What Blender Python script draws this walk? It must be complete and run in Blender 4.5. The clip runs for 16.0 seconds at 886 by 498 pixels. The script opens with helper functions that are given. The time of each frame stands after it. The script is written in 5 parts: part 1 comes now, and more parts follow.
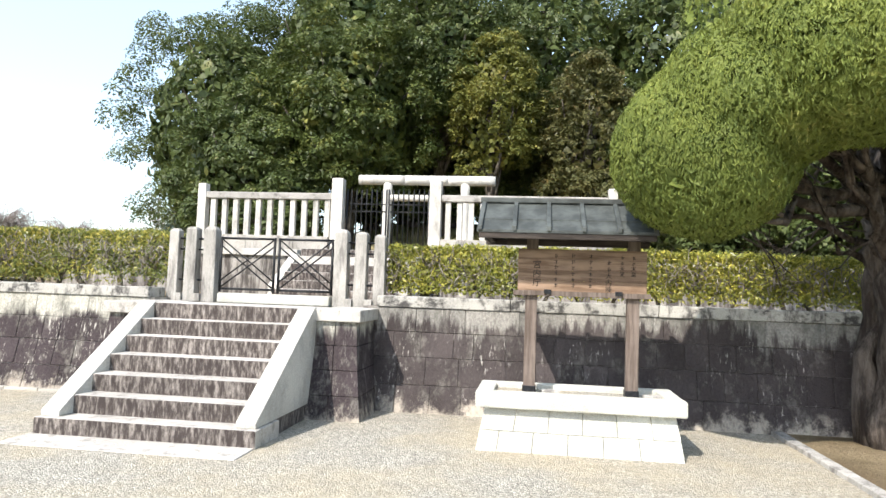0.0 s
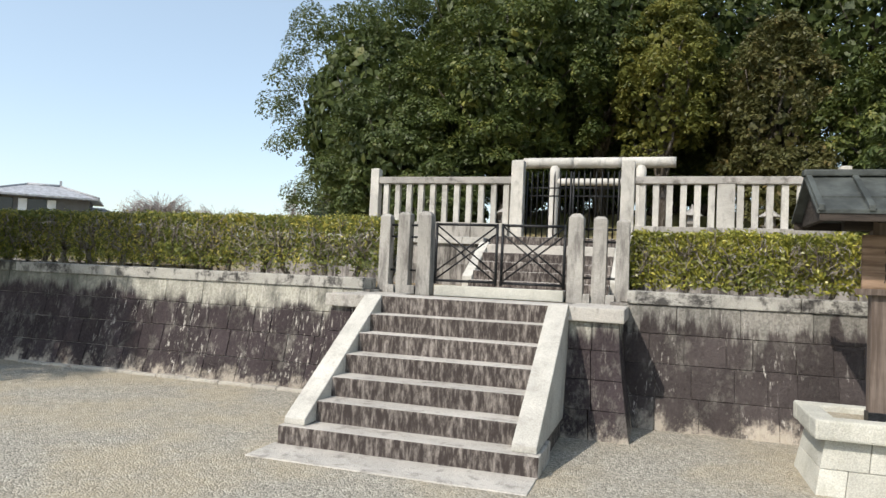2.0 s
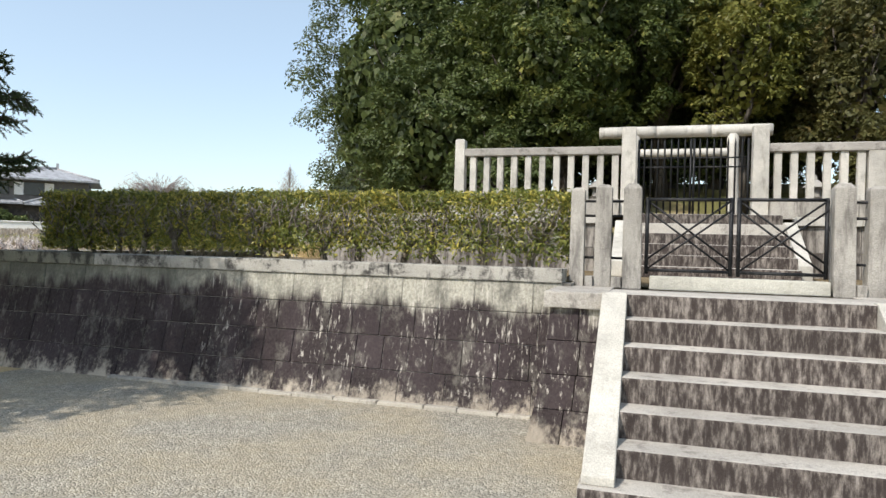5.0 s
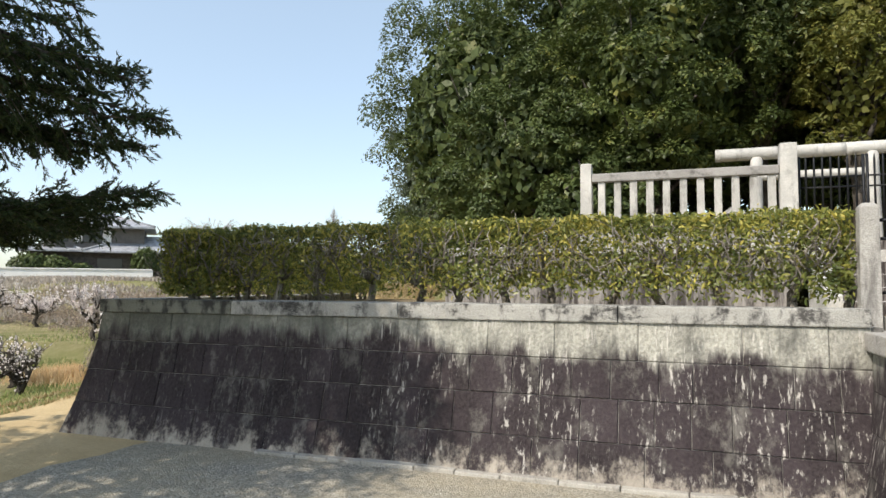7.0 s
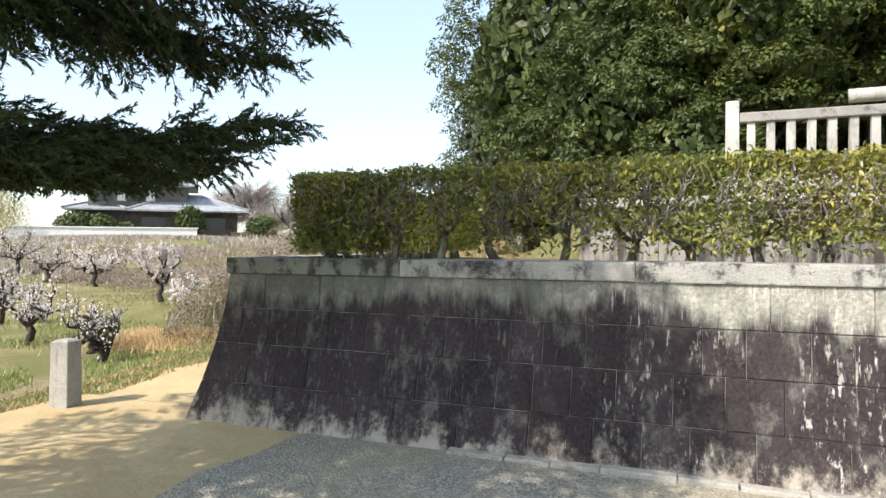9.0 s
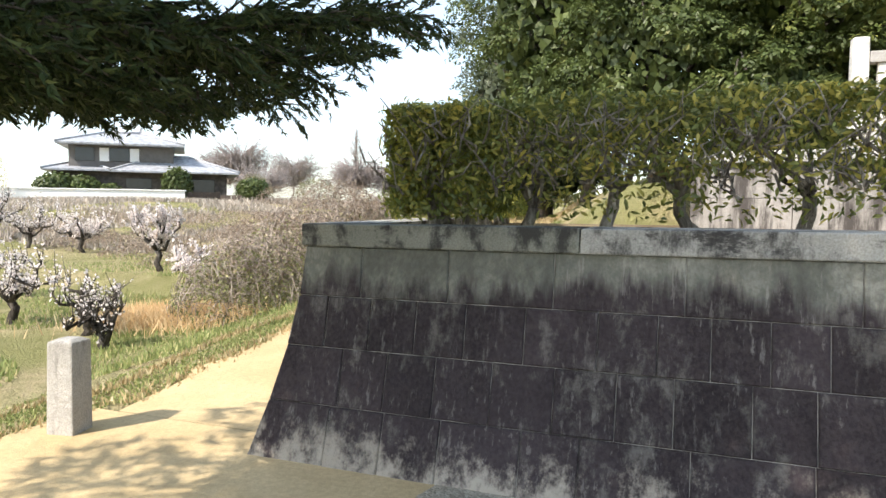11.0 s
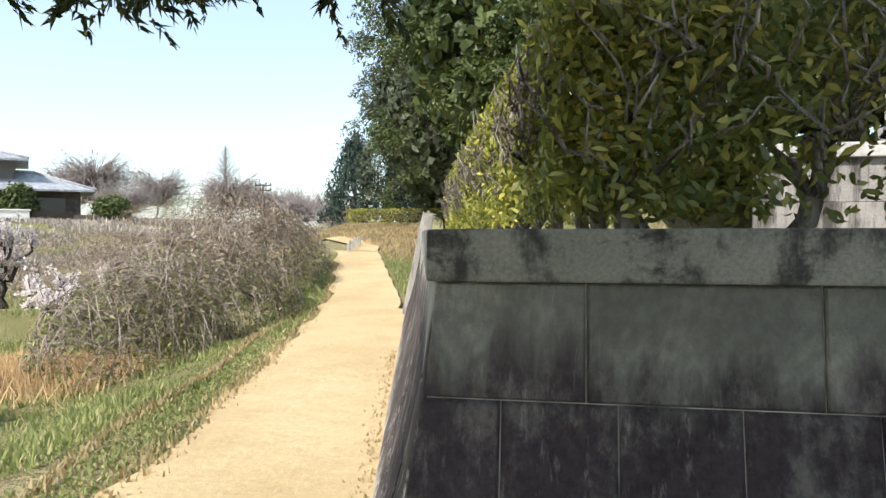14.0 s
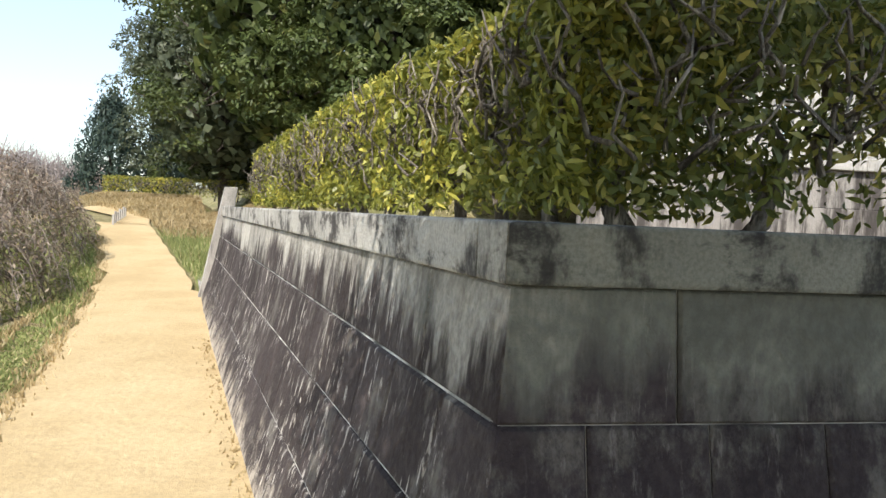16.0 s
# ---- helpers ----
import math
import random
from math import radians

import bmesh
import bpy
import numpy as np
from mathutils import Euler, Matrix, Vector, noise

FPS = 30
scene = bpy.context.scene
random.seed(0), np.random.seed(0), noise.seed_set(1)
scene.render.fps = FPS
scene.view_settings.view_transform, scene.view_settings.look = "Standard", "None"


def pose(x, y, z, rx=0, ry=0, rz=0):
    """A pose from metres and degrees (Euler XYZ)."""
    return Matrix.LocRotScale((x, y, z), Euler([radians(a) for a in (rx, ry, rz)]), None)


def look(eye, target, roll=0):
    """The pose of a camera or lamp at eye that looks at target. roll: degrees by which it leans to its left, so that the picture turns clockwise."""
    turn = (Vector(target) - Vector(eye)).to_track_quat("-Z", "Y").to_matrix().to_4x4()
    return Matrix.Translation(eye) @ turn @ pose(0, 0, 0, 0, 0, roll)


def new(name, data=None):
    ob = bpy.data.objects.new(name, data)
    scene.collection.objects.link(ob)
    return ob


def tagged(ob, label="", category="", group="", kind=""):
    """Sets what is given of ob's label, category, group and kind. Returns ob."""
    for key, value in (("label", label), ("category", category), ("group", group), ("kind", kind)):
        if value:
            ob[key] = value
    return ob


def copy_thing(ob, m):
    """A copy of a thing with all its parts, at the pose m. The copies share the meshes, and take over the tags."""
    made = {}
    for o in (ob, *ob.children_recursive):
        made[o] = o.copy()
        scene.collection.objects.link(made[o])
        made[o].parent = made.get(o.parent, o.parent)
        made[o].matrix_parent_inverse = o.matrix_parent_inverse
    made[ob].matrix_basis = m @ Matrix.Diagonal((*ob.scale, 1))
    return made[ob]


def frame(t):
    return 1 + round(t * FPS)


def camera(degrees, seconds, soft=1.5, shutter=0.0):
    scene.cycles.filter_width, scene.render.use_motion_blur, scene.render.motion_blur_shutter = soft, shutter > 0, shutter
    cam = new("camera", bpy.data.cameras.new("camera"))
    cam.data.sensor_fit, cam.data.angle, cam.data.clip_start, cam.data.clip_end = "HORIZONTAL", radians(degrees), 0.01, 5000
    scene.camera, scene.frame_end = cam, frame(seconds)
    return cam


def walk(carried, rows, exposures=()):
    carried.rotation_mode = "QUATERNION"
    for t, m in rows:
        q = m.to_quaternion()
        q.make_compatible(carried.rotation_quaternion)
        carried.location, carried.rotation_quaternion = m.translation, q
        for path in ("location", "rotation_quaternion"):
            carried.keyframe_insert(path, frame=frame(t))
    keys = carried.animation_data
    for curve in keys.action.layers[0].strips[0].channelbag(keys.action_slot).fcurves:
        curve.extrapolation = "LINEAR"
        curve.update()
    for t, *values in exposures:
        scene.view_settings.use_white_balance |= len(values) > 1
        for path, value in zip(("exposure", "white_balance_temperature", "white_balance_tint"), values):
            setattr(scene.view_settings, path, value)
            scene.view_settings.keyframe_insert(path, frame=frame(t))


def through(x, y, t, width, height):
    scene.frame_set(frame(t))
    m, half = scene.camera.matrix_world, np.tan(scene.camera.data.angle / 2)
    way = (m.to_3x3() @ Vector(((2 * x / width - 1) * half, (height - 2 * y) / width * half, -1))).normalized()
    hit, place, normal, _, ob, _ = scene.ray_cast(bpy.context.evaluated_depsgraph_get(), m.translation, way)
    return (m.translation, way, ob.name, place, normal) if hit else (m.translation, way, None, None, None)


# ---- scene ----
cam = camera(66.4, 16.0)
PATH = [
    (0, (12.594, -8.559, 1.549), (12.322, -6.581, 1.665), 2.0),
    (0.5, (12.257, -8.278, 1.538), (11.698, -6.359, 1.619), 2.3),
    (1, (11.875, -8.12, 1.55), (11.429, -6.172, 1.633), 2.1),
    (1.5, (11.438, -7.831, 1.54), (10.902, -5.905, 1.614), 1.9),
    (2, (10.915, -7.691, 1.549), (10.303, -5.789, 1.616), 2.5),
    (2.5, (10.441, -7.459, 1.542), (9.738, -5.587, 1.587), 2.3),
    (3, (9.911, -7.354, 1.539), (9.214, -5.479, 1.565), 1.5),
    (5.5, (7.729, -6.47, 1.584), (7.158, -4.553, 1.588), 1.7),
    (6, (7.172, -6.269, 1.585), (6.522, -4.378, 1.627), 1.2),
    (6.5, (6.672, -5.996, 1.583), (5.967, -4.126, 1.662), 0.2),
    (7, (6.169, -5.778, 1.566), (5.484, -3.903, 1.682), 0.3),
    (7.5, (5.674, -5.558, 1.557), (5.041, -3.664, 1.675), -0.2),
    (8, (5.165, -5.396, 1.562), (4.547, -3.496, 1.663), 0.1),
    (8.5, (4.66, -5.214, 1.54), (4.011, -3.324, 1.625), 0.0),
    (9, (4.184, -4.952, 1.536), (3.42, -3.104, 1.529), 0.2),
    (9.5, (3.746, -4.671, 1.517), (3.058, -2.794, 1.45), 0.6),
    (10, (3.285, -4.325, 1.52), (2.593, -2.45, 1.444), 0.7),
    (10.2, (3.078, -4.196, 1.521), (2.358, -2.332, 1.446), 0.4),
    (12.5, (1.37, -2.602, 1.487), (0.666, -0.744, 1.262), 0.3),
    (13, (1.024, -2.271, 1.464), (0.331, -0.411, 1.218), 0.3),
    (13.5, (0.699, -2.069, 1.412), (0.167, -0.145, 1.283), -0.2),
    (14, (0.369, -1.771, 1.423), (0.01, 0.195, 1.372), -0.1),
    (14.5, (0.016, -1.621, 1.421), (-0.148, 0.372, 1.418), 1.6),
    (14.8, (-0.105, -1.538, 1.402), (-0.201, 0.46, 1.414), 3.0),
    (15, (-0.179, -1.413, 1.408), (-0.241, 0.586, 1.428), 3.8),
    (15.5, (-0.339, -1.394, 1.419), (-0.263, 0.605, 1.382), 3.6),
    (16, (-0.379, -1.425, 1.436), (-0.05, 0.545, 1.337), 2.5),
]
walk(cam, [(t, look(eye, target, roll)) for t, eye, target, roll in PATH],
     [(0, 0.85, 6500, 12), (0.6, 0.65, 6500, 12), (1.2, 0.3, 6650, 11), (3, 0.0, 6700, 11), (6, 0.1, 6700, 11), (9, 0.55, 6700, 12), (10, 0.92, 6750, 13), (12.5, 0.66, 6750, 12), (13.2, 0.66, 6600, 12), (14, 0.48, 6500, 11), (16, 0.45, 6600, 12)])

# ---- world, sun ----
SUN_AZ, SUN_EL = 29.0, 45.0      # degrees west of south, degrees above the horizon
world = bpy.data.worlds.new("sky")
scene.world = world
world.use_nodes = True
wn = world.node_tree.nodes
sky = wn.new("ShaderNodeTexSky")
sky.sky_type = "NISHITA"
sky.sun_disc = False
sky.sun_elevation = radians(SUN_EL)
sky.sun_rotation = radians(180 + SUN_AZ)
sky.air_density, sky.dust_density, sky.ozone_density = 1.0, 1.2, 1.0
wn["Background"].inputs["Strength"].default_value = 0.15
haze = wn.new("ShaderNodeMix")          # thin bright haze over the whole sky
haze.data_type, haze.blend_type = "RGBA", "ADD"
haze.inputs["Factor"].default_value = 1.0
haze.inputs["B"].default_value = (1.6, 1.95, 2.05, 1)
world.node_tree.links.new(sky.outputs[0], haze.inputs["A"])
world.node_tree.links.new(haze.outputs["Result"], wn["Background"].inputs["Color"])
sun = new("sun", bpy.data.lights.new("sun", "SUN"))
sun.data.energy, sun.data.angle, sun.data.color = 4.4, radians(0.55), (1.0, 0.95, 0.87)
sun_to = Vector((-math.sin(radians(SUN_AZ)) * math.cos(radians(SUN_EL)), -math.cos(radians(SUN_AZ)) * math.cos(radians(SUN_EL)), math.sin(radians(SUN_EL))))
sun.matrix_world = look(sun_to * 50, (0, 0, 0))


# ---- materials ----
class Mat:
    """A small builder for procedural materials in world metres."""

    def __init__(self, name, rough=0.85, spec=0.3, metal=0.0):
        self.m = bpy.data.materials.new(name)
        self.m.use_nodes = True
        self.n, self.l = self.m.node_tree.nodes, self.m.node_tree.links
        self.b = self.n["Principled BSDF"]
        self.b.inputs["Roughness"].default_value = rough
        self.b.inputs["Specular IOR Level"].default_value = spec
        self.b.inputs["Metallic"].default_value = metal
        self.geo = self.n.new("ShaderNodeNewGeometry")

    def put(self, socket, value):
        if hasattr(value, "node"):
            self.l.new(value, socket)
        else:
            socket.default_value = value

    def noise(self, scale, detail=4, stretch=(1, 1, 1), rough=0.6, lo=0.35, hi=0.65):
        """World-space noise, spread to 0..1 between lo and hi."""
        mp = self.n.new("ShaderNodeMapping")
        self.l.new(self.geo.outputs["Position"], mp.inputs["Vector"])
        mp.inputs["Scale"].default_value = stretch
        t = self.n.new("ShaderNodeTexNoise")
        t.inputs["Scale"].default_value, t.inputs["Detail"].default_value, t.inputs["Roughness"].default_value = scale, detail, rough
        self.l.new(mp.outputs[0], t.inputs["Vector"])
        return self.spread(t.outputs["Fac"], lo, hi)

    def spread(self, v, lo, hi, smooth=True):
        r = self.n.new("ShaderNodeMapRange")
        r.interpolation_type = "SMOOTHSTEP" if smooth else "LINEAR"
        self.put(r.inputs["Value"], v)
        r.inputs["From Min"].default_value, r.inputs["From Max"].default_value = lo, hi
        return r.outputs["Result"]

    def axis(self, i):
        s = self.n.new("ShaderNodeSeparateXYZ")
        self.l.new(self.geo.outputs["Position"], s.inputs[0])
        return s.outputs[i]

    def math(self, op, a, b=0.0, c=0.0):
        q = self.n.new("ShaderNodeMath")
        q.operation = op
        self.put(q.inputs[0], a), self.put(q.inputs[1], b), self.put(q.inputs[2], c)
        return q.outputs[0]

    def mix(self, f, a, b):
        q = self.n.new("ShaderNodeMix")
        q.data_type = "RGBA"
        self.put(q.inputs["Factor"], f)
        for sock, v in ((q.inputs["A"], a), (q.inputs["B"], b)):
            self.put(sock, (*v, 1) if isinstance(v, tuple) else v)
        return q.outputs["Result"]

    def scaled(self, colour, f):
        q = self.n.new("ShaderNodeHueSaturation")
        self.put(q.inputs["Value"], f)
        self.put(q.inputs["Color"], colour)
        return q.outputs[0]

    def island(self):
        return self.geo.outputs["Random Per Island"]

    def piece(self):
        return self.n.new("ShaderNodeObjectInfo").outputs["Random"]

    def done(self, colour, bump=None, depth=0.01, strength=0.6):
        self.put(self.b.inputs["Base Color"], (*colour, 1) if isinstance(colour, tuple) else colour)
        if bump is not None:
            q = self.n.new("ShaderNodeBump")
            q.inputs["Distance"].default_value, q.inputs["Strength"].default_value = depth, strength
            self.l.new(bump, q.inputs["Height"])
            self.l.new(q.outputs[0], self.b.inputs["Normal"])
        return self.m


def wall_stone(name, light, dark, edge, band, lime=0.54, where=0.38, east=None):
    """Ashlar with black algae below `edge`, lime runs, and pale feet; the black climbs into the pale course in drips."""
    k = Mat(name, 0.92, 0.15)
    z = k.axis(2)
    drip = k.noise(7, 5, (1, 1, 0.16), 0.65, 0.3, 0.7)
    big = k.noise(0.9, 4, (1, 1, 0.5), 0.6, 0.3, 0.7)
    lim = k.math("ADD", k.math("MULTIPLY_ADD", drip, band, z), k.math("MULTIPLY", big, -0.22))
    black = k.math("SUBTRACT", 1.0, k.spread(lim, edge - 0.05, edge + 0.12))
    runs = k.math("MULTIPLY", k.noise(32, 6, (1, 1, 0.06), 0.7, lime, lime + 0.1), k.noise(1.7, 4, (1, 1, 0.8), 0.6, where + 0.07, where + 0.2))
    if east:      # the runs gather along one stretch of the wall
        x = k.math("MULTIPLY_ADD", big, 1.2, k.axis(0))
        past_corner = k.spread(x, *east)
        runs = k.math("MULTIPLY", runs, k.math("MULTIPLY_ADD", k.math("MULTIPLY", past_corner, k.math("SUBTRACT", 1.0, k.spread(x, 8.2, 9.2))), 0.8, 0.2))
    foot = k.math("MULTIPLY_ADD", k.noise(4, 6, (1, 1, 0.7), 0.75, 0.3, 0.7), 0.33, k.math("MULTIPLY", z, -1))
    foot = k.spread(foot, -0.02, 0.22)
    speck = k.noise(42, 3, (1, 1, 0.8), 0.6, 0.3, 0.7)
    pale = k.mix(speck, light, tuple(c * 0.62 for c in light))
    pale = k.mix(k.noise(3, 5, (1, 1, 0.4), 0.65, 0.44, 0.74), pale, (0.085, 0.084, 0.074))
    if east:      # grey-green algae patches, plus the fir's shade painted in along the corner stretch
        moss_shade = k.math("MULTIPLY", k.math("SUBTRACT", 1.0, past_corner), k.noise(2.6, 6, (1, 1, 0.8), 0.7, 0.3, 0.6))
        pale = k.mix(k.math("MULTIPLY", k.math("SUBTRACT", 1.0, past_corner), 0.45), pale, (0.13, 0.135, 0.11))
        pale = k.mix(k.math("MULTIPLY", moss_shade, 0.65), pale, (0.075, 0.078, 0.064))
    soot = k.mix(k.noise(2.2, 4, (1, 1, 0.5), 0.6), dark, tuple(c * 1.65 for c in dark))
    soot = k.mix(k.math("MULTIPLY", speck, 0.3), soot, (0.1, 0.085, 0.08))
    soot = k.mix(k.math("MULTIPLY", k.noise(4.5, 7, (1, 1, 0.6), 0.75, 0.51, 0.67), 0.75), soot, (0.16, 0.15, 0.132))
    col = k.mix(black, pale, soot)
    col = k.mix(k.math("MULTIPLY", runs, 0.85), col, (0.52, 0.49, 0.44))
    col = k.mix(k.math("MULTIPLY", foot, 0.88), col, (0.42, 0.375, 0.31))
    col = k.scaled(col, k.math("MULTIPLY_ADD", k.piece(), 0.35, 0.82))
    h = k.math("MULTIPLY_ADD", speck, 0.5, k.noise(12, 5, (1, 1, 0.7), 0.7))
    return k.done(col, h, 0.008, 0.8)


def stone(name, light, dark, scale=6.0, amount=0.5, streak=0.35, rough=0.88, lo=0.5, hi=0.68, patch=0.0):
    """Weathered granite or concrete: speckle, and dark runs."""
    k = Mat(name, rough, 0.25)
    speck = k.noise(90, 2, (1, 1, 1), 0.6, 0.3, 0.7)
    st = k.math("MULTIPLY", k.noise(scale, 6, (1, 1, streak), 0.7, lo, hi), amount)
    col = k.mix(speck, light, tuple(c * 0.75 for c in light))
    col = k.mix(k.noise(1.7, 4), col, k.scaled(col, 0.8))
    col = k.mix(st, col, dark)
    if patch:
        blot = k.math("MULTIPLY", k.noise(2.2, 6, (1, 1, 1.6), 0.75, 0.5, 0.6), patch)
        col = k.mix(blot, col, dark)
    col = k.scaled(col, k.math("MULTIPLY_ADD", k.piece(), 0.2, 0.9))
    return k.done(col, k.math("MULTIPLY_ADD", speck, 0.4, k.noise(14, 5)), 0.006, 0.6)


def leafy(name, a, b, c, rough=0.42, through=0.25, spec=0.22, old=0.8, clump=0.0):
    """Leaves: every leaf its own green, thin enough to let light through; clump: how far whole sprays share a tone."""
    k = Mat(name, rough, spec)
    r = k.island()
    if clump:
        tone = k.noise(1.3, 3, (1, 1, 1), 0.6, 0.32, 0.68)
        r = k.math("ADD", k.math("MULTIPLY", tone, clump), k.math("MULTIPLY", r, 1 - clump))
    col = k.mix(k.spread(r, 0.0, 0.75, False), a, b)
    col = k.mix(k.spread(r, old, 1.0, False), col, c)
    patch = k.noise(0.55, 3, (1, 1, 1), 0.5, 0.3, 0.7)
    col = k.mix(k.math("MULTIPLY", patch, 0.5), col, k.scaled(col, 1.5))
    k.done(col)
    tr = k.n.new("ShaderNodeBsdfTranslucent")
    k.l.new(k.scaled(col, 1.25), tr.inputs["Color"])
    ms = k.n.new("ShaderNodeMixShader")
    ms.inputs[0].default_value = through
    k.l.new(k.b.outputs[0], ms.inputs[1])
    k.l.new(tr.outputs[0], ms.inputs[2])
    k.l.new(ms.outputs[0], k.n["Material Output"].inputs["Surface"])
    return k.m


def bark(name, a, b, scale=9):
    k = Mat(name, 0.95, 0.1)
    n = k.noise(scale, 6, (1, 1, 0.22), 0.7)
    return k.done(k.mix(n, a, b), n, 0.03, 1.0)


def plain(name, col, rough=0.7, metal=0.0, var=0.25, scale=8.0, spec=0.3):
    k = Mat(name, rough, spec, metal)
    n = k.noise(scale, 5)
    return k.done(k.mix(n, tuple(c * (1 - var) for c in col), tuple(min(1, c * (1 + var)) for c in col)), n, 0.004, 0.4)


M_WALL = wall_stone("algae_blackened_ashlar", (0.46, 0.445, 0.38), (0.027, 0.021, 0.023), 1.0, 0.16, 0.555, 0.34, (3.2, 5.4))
M_WALL_LIME = wall_stone("lime_streaked_ashlar", (0.46, 0.44, 0.39), (0.034, 0.028, 0.028), 1.08, 0.24, 0.545, 0.34)
M_WALL_GREY = wall_stone("grey_streaked_ashlar", (0.3, 0.285, 0.255), (0.042, 0.035, 0.034), 1.13, 0.3, 0.57, 0.4)
M_COPING = stone("weathered_coping_stone", (0.48, 0.465, 0.42), (0.04, 0.037, 0.036), 6.0, 0.9, 0.45, 0.88, 0.48, 0.66, 0.9)
M_COPING_DARK = stone("dark_grey_green_coping_stone", (0.27, 0.27, 0.225), (0.03, 0.028, 0.027), 4.0, 0.9, 0.6, 0.9, 0.46, 0.6, 0.9)
M_MORTAR = plain("grey_mortar", (0.17, 0.155, 0.14), 0.95, 0, 0.3, 20)
M_JOINT = plain("white_lime_joint", (0.46, 0.44, 0.4), 0.95, 0, 0.7, 5)
M_LIME = plain("grey_lime_mortar", (0.26, 0.245, 0.22), 0.95, 0, 0.75, 3)
M_STEP = stone("weathered_step_stone", (0.55, 0.52, 0.47), (0.06, 0.052, 0.047), 7.0, 0.5, 0.8)
M_RISER = stone("stained_step_face", (0.37, 0.33, 0.295), (0.045, 0.036, 0.033), 22.0, 1.0, 0.25, 0.9, 0.27, 0.59)
M_CHEEK = stone("pale_cheek_stone", (0.62, 0.6, 0.54), (0.2, 0.18, 0.16), 5.0, 0.3, 0.8)
M_FOOT = stone("pale_footing_stone", (0.5, 0.47, 0.41), (0.12, 0.105, 0.09), 6.0, 0.6, 0.8)
M_GRANITE = stone("pale_granite", (0.62, 0.6, 0.55), (0.2, 0.19, 0.17), 5.0, 0.5, 0.25)
M_POST = stone("grey_stone_post", (0.46, 0.44, 0.4), (0.09, 0.082, 0.076), 7.0, 0.75, 0.2, 0.88, 0.46, 0.68)
M_FENCE = stone("pale_fence_stone", (0.6, 0.58, 0.53), (0.14, 0.13, 0.115), 5.0, 0.6, 0.3)
M_RAIL = stone("lichened_rail_stone", (0.42, 0.4, 0.37), (0.08, 0.072, 0.065), 3.0, 0.8, 1.0)
M_PED = stone("pale_pedestal_stone", (0.6, 0.59, 0.52), (0.3, 0.29, 0.23), 5.0, 0.35, 0.5)
M_IRON = plain("black_painted_iron", (0.018, 0.019, 0.021), 0.45, 0.3, 0.4, 30)
M_COPPER = plain("patinated_copper_sheet", (0.062, 0.069, 0.065), 0.6, 0.1, 0.35, 5)
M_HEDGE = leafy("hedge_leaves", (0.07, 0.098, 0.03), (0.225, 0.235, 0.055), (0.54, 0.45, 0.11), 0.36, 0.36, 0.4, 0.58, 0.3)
# Hedge leaves again, yellower and brighter, with the sunlight put into their colour.
M_HEDGE_LIT = leafy("sunlit_yellow_hedge_leaves", (0.075, 0.1, 0.023), (0.32, 0.315, 0.06), (0.64, 0.55, 0.12), 0.36, 0.35, 0.4, 0.68, 0.3)
M_OAK = leafy("evergreen_oak_leaves", (0.03, 0.047, 0.016), (0.085, 0.11, 0.032), (0.18, 0.18, 0.06), 0.48, 0.22, 0.3, 0.8, 0.55)
M_OAK_GREY = leafy("grey_green_evergreen_leaves", (0.045, 0.06, 0.035), (0.1, 0.12, 0.07), (0.18, 0.19, 0.12), 0.45, 0.22, 0.35, 0.8, 0.5)
M_OAK_WARM = leafy("olive_green_evergreen_leaves", (0.03, 0.046, 0.013), (0.082, 0.104, 0.026), (0.2, 0.195, 0.05), 0.48, 0.25, 0.28, 0.72, 0.6)
M_OAK2 = leafy("yellowish_evergreen_leaves", (0.06, 0.075, 0.019), (0.15, 0.15, 0.034), (0.3, 0.25, 0.065), 0.48, 0.3, 0.25, 0.75, 0.5)
M_OAK3 = leafy("bronze_evergreen_leaves", (0.05, 0.056, 0.02), (0.1, 0.095, 0.033), (0.18, 0.13, 0.05), 0.48, 0.24, 0.25, 0.75, 0.5)
M_FIR = leafy("fir_needles", (0.02, 0.033, 0.014), (0.042, 0.062, 0.022), (0.08, 0.095, 0.03), 0.5, 0.15)
M_TOPIARY = leafy("clipped_juniper_foliage", (0.09, 0.125, 0.03), (0.19, 0.225, 0.05), (0.36, 0.34, 0.1), 0.6, 0.25, 0.22, 0.8, 0.45)
M_BLUE = leafy("blue_green_conifer", (0.025, 0.045, 0.04), (0.045, 0.07, 0.055), (0.07, 0.09, 0.06), 0.6, 0.15)
M_BARK = bark("grey_brown_bark", (0.05, 0.042, 0.034), (0.16, 0.14, 0.12))
M_TWIG = bark("pale_grey_twig", (0.16, 0.135, 0.11), (0.42, 0.38, 0.32), 14)
M_JUNIPER = bark("fibrous_juniper_bark", (0.035, 0.027, 0.023), (0.15, 0.125, 0.105), 7)
M_DEADVINE = bark("dry_vine_stems", (0.15, 0.118, 0.095), (0.46, 0.39, 0.33), 3)
M_DRY = leafy("dry_grass_blades", (0.28, 0.21, 0.1), (0.42, 0.33, 0.18), (0.5, 0.42, 0.27), 0.8, 0.3)
M_STRAW = leafy("bleached_straw_blades", (0.5, 0.35, 0.18), (0.62, 0.46, 0.26), (0.7, 0.56, 0.36), 0.8, 0.3)
M_GRASS = leafy("spring_grass_blades", (0.17, 0.205, 0.075), (0.27, 0.295, 0.11), (0.5, 0.42, 0.23), 0.7, 0.3)
M_BLOSSOM = leafy("pale_plum_blossom", (0.6, 0.54, 0.51), (0.74, 0.68, 0.66), (0.85, 0.8, 0.78), 0.7, 0.4)
